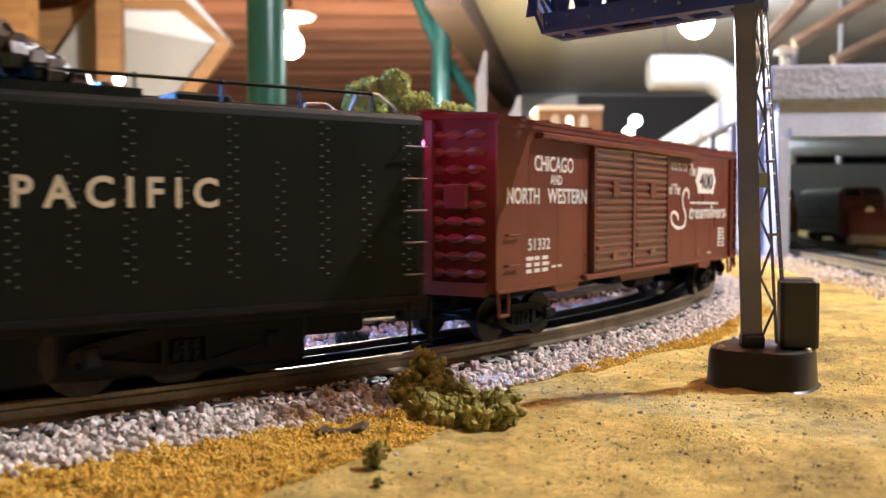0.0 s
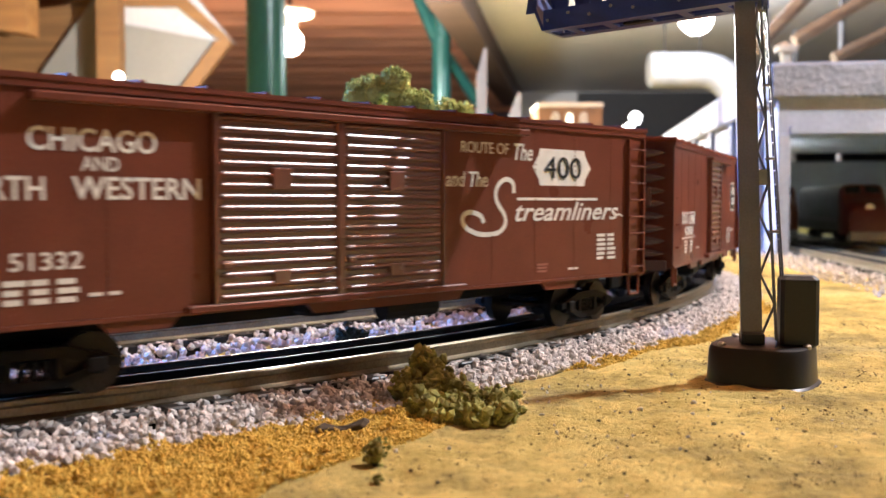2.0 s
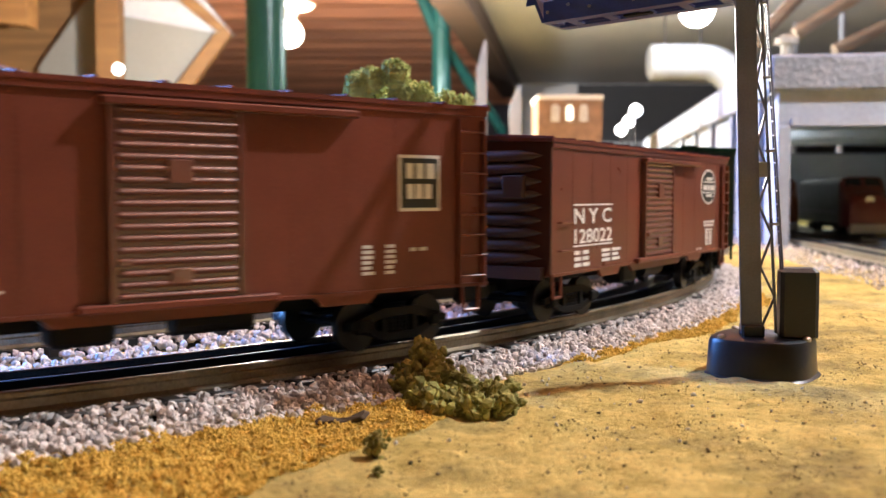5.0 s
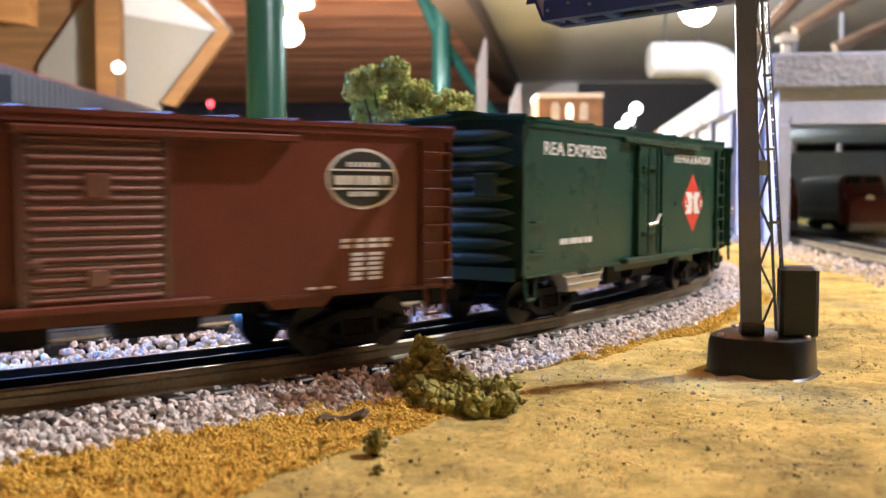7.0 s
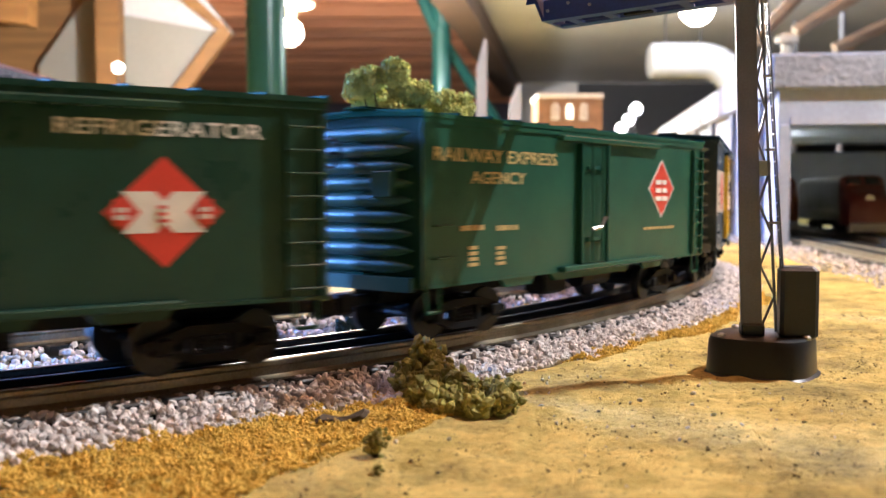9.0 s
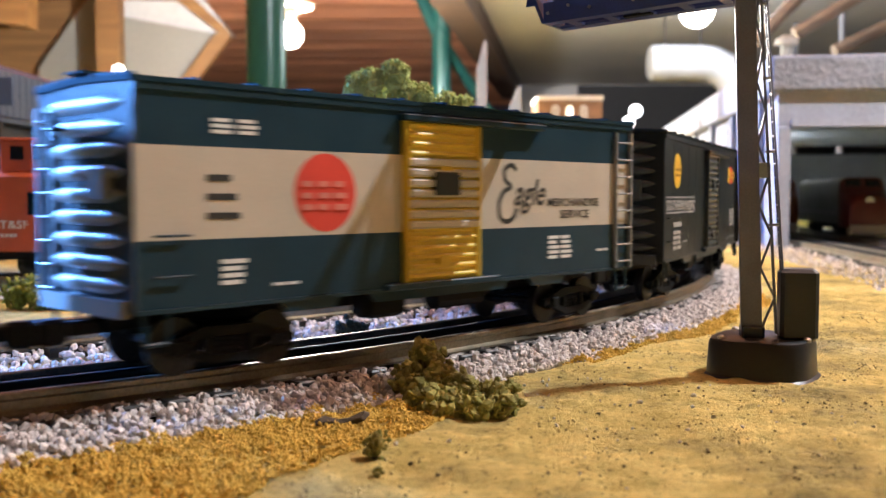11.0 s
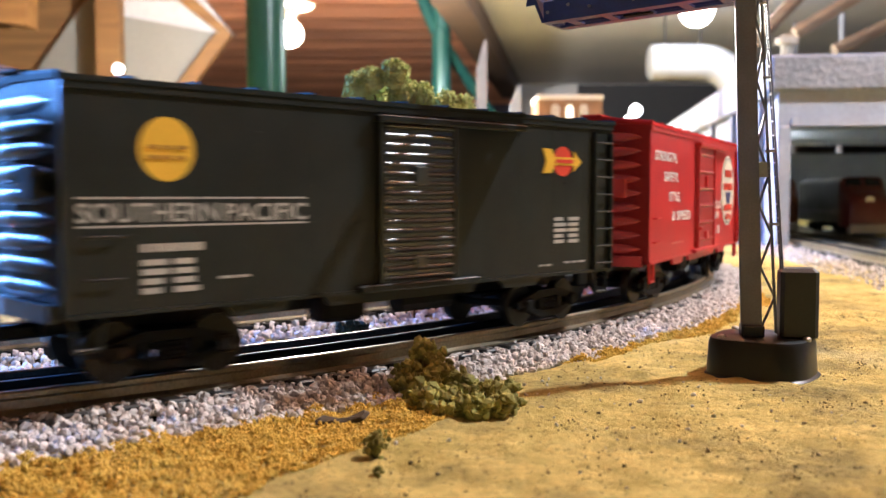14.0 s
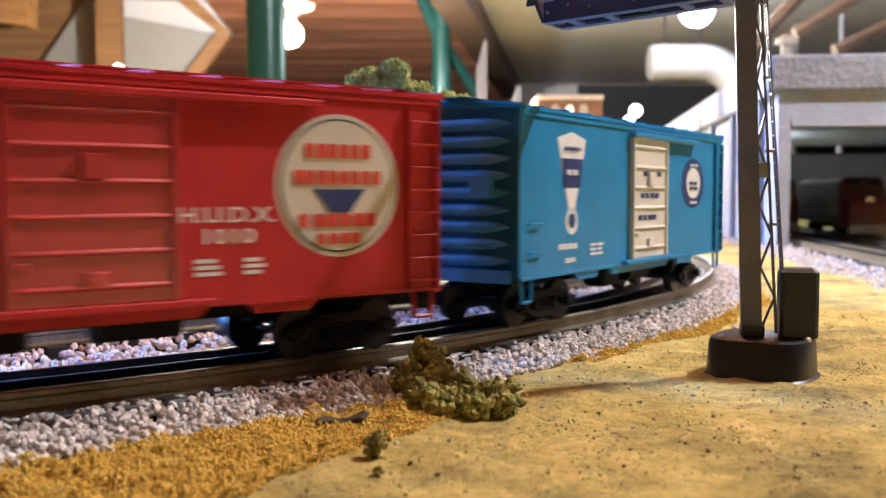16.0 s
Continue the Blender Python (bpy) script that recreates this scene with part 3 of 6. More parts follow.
def clump(name, label, blobs, mat, seed, per=90, size=(0.0008, 0.0021), stem=None, category="bush", lumpy=0.5, fill=0.62):
    """A plant of foam crumbs gathered on several uneven cores, on a twig or trunk."""
    rng = np.random.default_rng(seed)
    rows = []
    for x, y, z, r in blobs:
        n = int(per * (r / 0.008) ** 2)
        d = rng.normal(size=(n, 3))
        d /= np.linalg.norm(d, axis=1, keepdims=True)
        lump = np.array([noise.noise((a * 2.2 + x * 90, b * 2.2, c * 2.2)) for a, b, c in d])
        rad = r * (0.78 + lumpy * lump + rng.uniform(-0.16, 0.10, n))
        hole = lump > -0.42
        p = np.array([x, y, z]) + d * rad[:, None]
        rows.append(np.concatenate([p, rng.uniform(*size, (n, 1))], 1)[hole])
    rows = np.concatenate(rows)
    x0, y0, _, _ = blobs[0]
    thing = holder(name, pose(x0, y0, SAND - 0.001), label, category)
    s = Shape()
    if stem:
        s.rod((0, 0, -0.002), (0.0, 0.0, stem * 0.5), 0.0045, 8, 0.0032)
        s.rod((0.0, 0.0, stem * 0.5), (0.004, 0.002, stem), 0.0032, 8, 0.0016)
    for x, y, z, r in blobs:
        base = (0.0, 0.0, stem * 0.6 if stem else -0.001)
        s.rod(base, (x - x0, y - y0, z - SAND), 0.0014 if stem else 0.0007, 5, 0.0005)
    part("trunk" if stem else "twigs", s, surface("twig_brown", (0.09, 0.06, 0.035), 0.9, vary=0.3), thing)
    rows[:, 0] -= x0
    rows[:, 1] -= y0
    rows[:, 2] -= SAND - 0.001
    crumbs("crown", rows, mat, "", "", seed + 1, 0.4, (0.6, 1.1), thing)
    core = Shape()
    for x, y, z, r in blobs:
        rr = [(r * fill * math.cos(a), r * fill * math.sin(a) + z - SAND) for a in (-1.5, -0.8, 0, 0.8, 1.5)]
        core.lathe([(q, h) for q, h in rr], (x - x0, y - y0, 0), "z", 10)
    part("inner_crown", core, mat, thing)
    return thing


def plants():
    rnd = random.Random(8)
    blobs = []
    for x, y, z, r in ((-0.006, 0.344, 0.016, 0.0080), (-0.0065, 0.341, 0.0235, 0.0048), (-0.001, 0.334, 0.0145, 0.0075), (0.006, 0.324, 0.0125, 0.0075), (0.014, 0.318, 0.0115, 0.0065), (0.020, 0.315, 0.0125, 0.0060), (0.004, 0.312, 0.012, 0.0055), (-0.012, 0.336, 0.014, 0.0068), (0.000, 0.304, 0.0120, 0.0056), (0.010, 0.302, 0.0115, 0.0052), (0.018, 0.305, 0.0115, 0.0055), (-0.007, 0.314, 0.0125, 0.0062)):
        blobs.append((x, y, z, r))
    clump("bush", "ragged olive-brown foam bush on the sand beside the ballast", blobs, FOAM_OLIVE, 21, 170, (0.0009, 0.0024))
    clump("bush", "small dark olive foam tuft on the sand", [(-0.0185, 0.2555, 0.0125, 0.0036), (-0.0170, 0.2545, 0.0145, 0.0026)], FOAM_OLIVE, 22, 260, (0.0005, 0.0012))
    clump("bush", "tiny brown foam crumb on the sand", [(-0.0165, 0.239, 0.0100, 0.0014)], FOAM_OLIVE, 25, 500, (0.0004, 0.0008))
    chip = Shape().loft([[(0.0085 * math.cos(k) * f + 0.0008 * math.sin(5 * k), 0.0026 * math.sin(k) * f + 0.0010 * math.sin(3 * k), h + 0.0009 * math.cos(2 * k) + 0.0004 * math.sin(5 * k)) for k in [i * math.pi / 7 for i in range(14)]] for f, h in ((0.86, 0.0), (1.0, 0.0007), (0.8, 0.0015))])
    tagged(part("bark_chip", chip, surface("dark_bark", (0.10, 0.065, 0.03), 0.9, vary=0.35), None, "", pose(-0.0305, 0.290, 0.0104, 8, -5, 10)), "flat dark brown bark chip lying in the turf", "bark chip")
    y = 0.62
    tree = []
    for px, pz, r in ((640, 150, 25), (625, 165, 16), (660, 140, 20), (665, 175, 26), (700, 130, 24), (715, 165, 26), (690, 180, 24), (748, 165, 18), (742, 190, 22), (790, 185, 22), (815, 190, 22), (775, 200, 22), (700, 215, 34), (650, 205, 26), (800, 215, 26), (740, 225, 30)):
        yy = y + rnd.uniform(-0.02, 0.02)
        tree.append(((px - 784) / 1705 * yy, yy, EYE_Z + (343 - pz) / 1705 * yy, r / 1705 * yy * 1.30))
    tree.sort(key=lambda b: abs(b[0] + 0.03))
    clump("tree", "pale green foam tree with lumpy rounded clusters", tree, FOAM_GREEN, 23, 420, (0.0006, 0.0014), 0.10, "tree", 0.17, 0.84)
    clump("bush", "small dark green tuft in the ballast between the tracks", [(-0.0455, 0.452, 0.0165, 0.0055), (-0.040, 0.455, 0.0155, 0.0045)], surface("dark_green_foam", (0.035, 0.050, 0.028), 0.95, vary=0.3, island=0.3), 24, 200)
    clump("bush", "yellow-green foam bush beside the siding", [(-0.250, 0.600, 0.020, 0.014), (-0.232, 0.598, 0.018, 0.011), (-0.268, 0.604, 0.018, 0.011)], surface("lime_foam", (0.44, 0.46, 0.06), 0.95, vary=0.35, island=0.35), 26, 120, (0.0009, 0.0022))
    # golden turf crumbs along the ballast edge and in drifts
    rng = np.random.default_rng(31)
    rows = []
    near_arc = arc(CX, CY, RAD, -1.25, -0.35, 40)
    x, yv, o = along(near_arc, 260000, -0.125, -0.040, rng)
    a = np.arctan2(yv - CY, x - CX)
    drift = np.array([noise.noise((p * 17, q * 17, 4.0)) for p, q in zip(x, yv)])
    dist = -o
    wide = np.interp(a, [-1.25, -0.93, -0.86, -0.805, -0.77, -0.60, -0.5, -0.35], [0.125, 0.115, 0.096, 0.078, 0.047, 0.062, 0.062, 0.052])
    keep = (dist < wide + 0.012 * drift) & (drift + rng.uniform(-0.4, 0.4, len(x)) > -0.45)
    x, yv = x[keep], yv[keep]
    lump = np.array([max(0.0, noise.noise((p * 110, q * 110, 7.0)) + 0.6 * noise.noise((p * 260, q * 260, 1.0)) + 0.15) for p, q in zip(x, yv)])
    z = np.array([height_at(p, q) for p, q in zip(x, yv)]) + lump * rng.uniform(0.0012, 0.0036, len(x)) + rng.uniform(-0.0005, 0.0006, len(x))
    rows = np.stack([x, yv, z, rng.uniform(0.0003, 0.0008, len(x))], 1)
    crumbs("ground_turf", rows, FOAM_YELLOW, "golden yellow foam turf strewn along the ballast", "turf", 32, 0.4, (0.6, 1.1), small=True)
    # loose grit on the open sand
    n = 4500
    x, yv = rng.uniform(-0.10, 0.30, n), rng.uniform(0.20, 0.62, n)
    keep = np.hypot(x - CX, yv - CY) > RAD + 0.055
    x, yv = x[keep], yv[keep]
    z = np.array([height_at(p, q) for p, q in zip(x, yv)])
    size = np.where(rng.uniform(size=len(x)) > 0.97, rng.uniform(0.0005, 0.0009, len(x)), rng.uniform(0.00015, 0.0004, len(x)))
    crumbs("grit", np.stack([x, yv, z, size], 1), surface("brown_grit", (0.34, 0.26, 0.12), 0.9, vary=0.3, island=0.6), "loose brown grit on the sand", "grit", 33)
    # dark crumbs in loose drifts
    n = 6500
    x, yv = rng.uniform(-0.06, 0.30, n), rng.uniform(0.19, 0.58, n)
    drift = np.array([noise.noise((p * 30, q * 30, 6.0)) for p, q in zip(x, yv)])
    keep = (np.hypot(x - CX, yv - CY) > RAD + 0.058) & (drift + rng.uniform(-0.25, 0.25, n) > 0.22)
    x, yv = x[keep], yv[keep]
    z = np.array([height_at(p, q) for p, q in zip(x, yv)]) + 0.0002
    size = np.where(rng.uniform(size=len(x)) > 0.985, rng.uniform(0.0006, 0.0011, len(x)), rng.uniform(0.00015, 0.00045, len(x)))
    crumbs("dark_grit", np.stack([x, yv, z, size], 1), surface("umber_grit", (0.22, 0.155, 0.06), 0.95, vary=0.3, island=0.6), "dark umber crumbs scattered on the sand", "grit", 35)
    n = 90
    x, yv = rng.normal(0.045, 0.05, n), rng.normal(0.33, 0.05, n)
    keep = (np.hypot(x - CX, yv - CY) > RAD + 0.06) & (yv > 0.21)
    x, yv = x[keep], yv[keep]
    z = np.array([height_at(p, q) for p, q in zip(x, yv)]) + 0.0003
    crumbs("pale_chips", np.stack([x, yv, z, rng.uniform(0.0004, 0.0010, len(x))], 1), surface("pale_chip", (0.78, 0.72, 0.58), 0.7, vary=0.2), "pale chips scattered on the sand", "chips", 34, 0.4, (0.3, 1.2))


plants()
# ---- the train ----
HW = 0.031       # half the width of a car body
SILL, EAVE = 0.0217, 0.0908
TRAIN = []       # (thing, angle at the start, radius)
WHEELS = []      # wheelsets that turn


def wheelset_mesh(k=1.0):
    """Two flanged wheels on an axle; k scales their radius."""
    s = Shape()
    for sg in (-1, 1):
        y = sg * 0.0165
        prof = [(0.0015, -0.0030), (0.0060, -0.0026), (0.0062, -0.0018), (0.0078, -0.0014), (0.0088, -0.0014), (0.0086, 0.0016), (0.0096, 0.0022), (0.0096, 0.0032), (0.0070, 0.0034), (0.0015, 0.0034)]
        s.lathe([(r, y - sg * h * -1 if sg < 0 else y - h) for r, h in prof], (0, 0, 0), "y", 20)
    s.rod((0, -0.021, 0), (0, 0.021, 0), 0.0016, 8)
    for i in range(4):
        a = i * math.pi / 2
        for sg in (-1, 1):
            s.rod((0.0042 * math.cos(a), sg * 0.0178, 0.0042 * math.sin(a)), (0.0042 * math.cos(a), sg * 0.0200, 0.0042 * math.sin(a)), 0.0009, 6)
    s.v = [(a * k, b, c * k) for a, b, c in s.v]
    return mesh_of("wheelset", s, surface("blackened_wheel", (0.045, 0.043, 0.042), 0.42, 0.7, vary=0.4, grain=1200, stain=150), True)


WHEELSET = wheelset_mesh()


def side_frame(sg, half=0.0175):
    """A cast side frame: arched top bar, tension bar below, spring pocket and axle boxes."""
    s = Shape()
    y0, y1 = sorted((sg * 0.0212, sg * 0.0246))
    top = [(-half - 0.007, 0.0105), (-half, 0.0125), (-0.009, 0.0150), (0.009, 0.0150), (half, 0.0125), (half + 0.007, 0.0105), (half + 0.007, 0.0078), (half - 0.002, 0.0092),
           (0.008, 0.0118), (-0.008, 0.0118), (-half + 0.002, 0.0092), (-half - 0.007, 0.0078)]
    s.prism(top, y0, y1)
    low = [(-half, 0.0066), (-0.008, 0.0030), (0.008, 0.0030), (half, 0.0066), (half, 0.0090), (0.007, 0.0056), (-0.007, 0.0056), (-half, 0.0090)]
    s.prism(low, y0, y1)
    for x in (-0.0075, 0.0075):
        s.box(x - 0.0012, x + 0.0012, y0, y1, 0.0045, 0.0130)
    for x in (-0.0035, 0.0, 0.0035):
        s.lathe([(0.0014, 0.0056), (0.0017, 0.0064), (0.0014, 0.0072), (0.0017, 0.0080), (0.0014, 0.0088), (0.0017, 0.0096), (0.0014, 0.0104), (0.0017, 0.0112)], (x, (y0 + y1) / 2, 0), "z", 8)
    yo = y1 if sg > 0 else y0
    for x in (-half, half):
        s.box(x - 0.0034, x + 0.0034, y0, y1, 0.0060, 0.0122, 0.0006)
        a, b = sorted((yo, yo + sg * 0.0016))
        s.box(x - 0.0026, x + 0.0026, a, b, 0.0066, 0.0116, 0.0006)
    return s


FRAMES = {sg: mesh_of("side_frame", side_frame(sg), FRAME) for sg in (-1, 1)}


def bolster_mesh():
    s = Shape()
    s.box(-0.005, 0.005, -0.0215, 0.0215, 0.0085, 0.0150, 0.0008)
    s.rod((0, 0, 0.0145), (0, 0, 0.0215), 0.006, 12)
    s.box(-0.026, 0.026, -0.004, 0.004, 0.0120, 0.0136, 0.0004)
    return mesh_of("bolster", s, FRAME)


BOLSTER = bolster_mesh()


def truck(parent, x, yaw, half=0.0175, name="truck"):
    t = part(name, BOLSTER, None, parent, "black sprung four-wheel truck", pose(x, 0, 0, 0, 0, yaw))
    for sg in (-1, 1):
        part("side_frame", FRAMES[sg], None, t)
    for wx in (-half, half):
        w = part("wheelset", WHEELSET, None, t, "", pose(wx, 0, 0.0088))
        WHEELS.append((w, wx, 0.0088))
    return t


def coupler_shape(sg, x):
    s = Shape()
    a, b = sorted((x - sg * 0.012, x + sg * 0.010))
    s.box(a, b, -0.0028, 0.0028, 0.0135, 0.0180, 0.0008)
    a, b = sorted((x + sg * 0.008, x + sg * 0.0175))
    s.box(a, b, -0.0055, 0.0015, 0.0115, 0.0195, 0.0012)
    a, b = sorted((x + sg * 0.0115, x + sg * 0.0175))
    s.box(a, b, 0.0015, 0.0052, 0.0120, 0.0190, 0.0012)
    return s


def end_wall(L, sg, style, rise):
    """Pressed steel end: bowed ribs, gabled top, with a name plate."""
    s = Shape()
    x0 = sg * (L / 2 - 0.0012)
    x1 = sg * (L / 2)
    outline = [(-HW, SILL), (HW, SILL), (HW, EAVE - 0.001), (0.0, EAVE + rise - 0.0016), (-HW, EAVE - 0.001)]
    s.loft([[(x0, y, z) for y, z in outline], [(x1, y, z) for y, z in outline]])
    if style == "beads":
        a, b = sorted((x1, x1 + sg * 0.0022))
        s.box(a, b, -0.0018, 0.0018, SILL, EAVE + rise - 0.003)
    a, b = sorted((x1, x1 + sg * 0.0028))
    s.box(a, b, -HW + 0.0035, HW - 0.0035, SILL - 0.0012, SILL + 0.0042)
    return s


def end_ribs(wall, L, sg, mat, style):
    """Pressed ribs across the end, each a sub-part."""
    x1, n, w = sg * L / 2, 9, HW - 0.0048
    s = Shape()
    if style == "beads":
        for y0, y1 in ((-w, -0.0022), (0.0022, w)):
            rings = []
            for j in range(21):
                u = j / 20
                r = 0.0004 + 0.0014 * abs(math.sin(u * math.pi * 2.5)) ** 0.8
                rings.append([(sg * r * math.cos(a), y0 + (y1 - y0) * u, r * 1.15 * math.sin(a)) for a in (-1.57, -0.9, 0, 0.9, 1.57)])
            s.loft(rings, closed=False, caps=False)
    else:
        rings = []
        for j in range(13):
            u = j / 12
            r = 0.0019 * min(1, 5 * u, 5 * (1 - u)) ** 0.7 + 0.0002
            rings.append([(sg * r * math.cos(a), -w + 2 * w * u, r * 1.25 * math.sin(a)) for a in (-1.57, -0.9, -0.3, 0.3, 0.9, 1.57)])
        s.loft(rings, closed=False, caps=False)
    me = mesh_of("end_rib", s, mat, True)
    for i in range(n):
        part("end_rib", me, None, wall, "", pose(x1, 0, SILL + 0.008 + (EAVE - SILL - 0.015) * i / (n - 1)))


def ladder(parent, x, y, sg, mat, rungs, z0, z1, wide=0.011, along="x", rungmat=None):
    """Stiles in one mesh, each rung a sub-part."""
    s = Shape()
    d = 0.0019 * sg
    for e in (-wide / 2, wide / 2):
        if along == "x":
            a, b = sorted((y, y + d))
            s.box(x + e - 0.0006, x + e + 0.0006, a, b, z0, z1)
        else:
            a, b = sorted((x, x + d))
            s.box(a, b, y + e - 0.0006, y + e + 0.0006, z0, z1)
    lad = part("ladder", s, mat, parent)
    r = Shape()
    if along == "x":
        r.pipe([(-wide / 2, 0, 0), (-wide / 2, d * 0.6, 0), (wide / 2, d * 0.6, 0), (wide / 2, 0, 0)], 0.00042, 6)
    else:
        r.pipe([(0, -wide / 2, 0), (d * 0.6, -wide / 2, 0), (d * 0.6, wide / 2, 0), (0, wide / 2, 0)], 0.00042, 6)
    me = mesh_of("rung", r, rungmat or mat)
    for i in range(rungs):
        z = z0 + (z1 - z0) * (i + 0.4) / rungs
        part("rung", me, None, lad, "", pose(x + (d * 0.5 if along == "y" else 0), y + (d * 0.5 if along == "x" else 0), z))
    return lad


def door(parent, x, w, mat, kind, bracket=None):
    """A sliding or plug door on the side, with its fittings as sub-parts."""
    y = -HW
    z0, z1 = SILL + 0.0030, EAVE - 0.0065
    s = Shape()
    s.box(x - w / 2, x + w / 2, y - 0.0016, y + 0.001, z0, z1, 0.0003)
    s.box(x - w / 2, x - w / 2 + 0.0014, y - 0.0028, y - 0.001, z0, z1)
    s.box(x + w / 2 - 0.0014, x + w / 2, y - 0.0028, y - 0.001, z0, z1)
    ribs = {"ribbed": 17, "panelled": 6, "plug": 0}[kind]
    d = part("door", s, mat, parent, "", None)
    if ribs:
        r, h = (0.0014, 0.0012) if kind == "ribbed" else (0.0012, 0.0010)
        pts = [(0.0001, -h), (-r * 0.6, -h * 0.7), (-r, -h * 0.1), (-r * 0.85, h * 0.5), (-r * 0.4, h * 0.9), (0.0001, h)]
        a, b = -w / 2 + 0.0018, w / 2 - 0.0018
        rs = Shape().loft([[(a, 0.0, 0.0)] * 6, [(a + 0.0012, p, q) for p, q in pts], [(b - 0.0012, p, q) for p, q in pts], [(b, 0.0, 0.0)] * 6], caps=False)
        rib = mesh_of("door_rib", rs, mat, True)
        for i in range(ribs):
            part("door_rib", rib, None, d, "", pose(x, y - 0.0015, z0 + (z1 - z0) * (i + 0.5) / ribs))
    if kind == "plug":
        for e in (-0.18, 0.18):
            part("lock_bar", Shape().rod((x + e * w, y - 0.0034, z0 + 0.001), (x + e * w, y - 0.0034, z1 - 0.001), 0.0007, 6), mat, d)
        part("crank_handle", Shape().pipe([(x - 0.2 * w, y - 0.004, z0 + 0.016), (x - 0.02 * w, y - 0.0058, z0 + 0.017), (x + 0.14 * w, y - 0.0058, z0 + 0.0215)], 0.0009, 6), bracket or mat, d)
        for q in (0.2, 0.8):
            part("hinge", Shape().box(x - w * 0.30, x + w * 0.30, y - 0.0030, y - 0.001, z0 + (z1 - z0) * q - 0.001, z0 + (z1 - z0) * q + 0.001, 0.0003), mat, d)
    else:
        part("placard", Shape().box(x - 0.004, x + 0.004, y - 0.0034, y - 0.001, (z0 + z1) / 2 + 0.006, (z0 + z1) / 2 + 0.0135, 0.0003), bracket or mat, d)
        part("latch", Shape().box(x - w / 2 + 0.002, x - w / 2 + 0.006, y - 0.0042, y - 0.001, z0 + 0.011, z0 + 0.0135, 0.0005), mat, d)
        part("placard", Shape().box(x - 0.0035, x + 0.0035, y - 0.0032, y - 0.001, z0 + 0.005, z0 + 0.010, 0.0003), mat, d)
    return d


def rivets(xs, z0, z1, step, y, r=0.00035):
    s = Shape()
    for x in xs:
        z = z0
        while z < z1:
            s.box(x - r, x + r, y - 0.0002, y, z - r, z + r)
            z += step
    return s


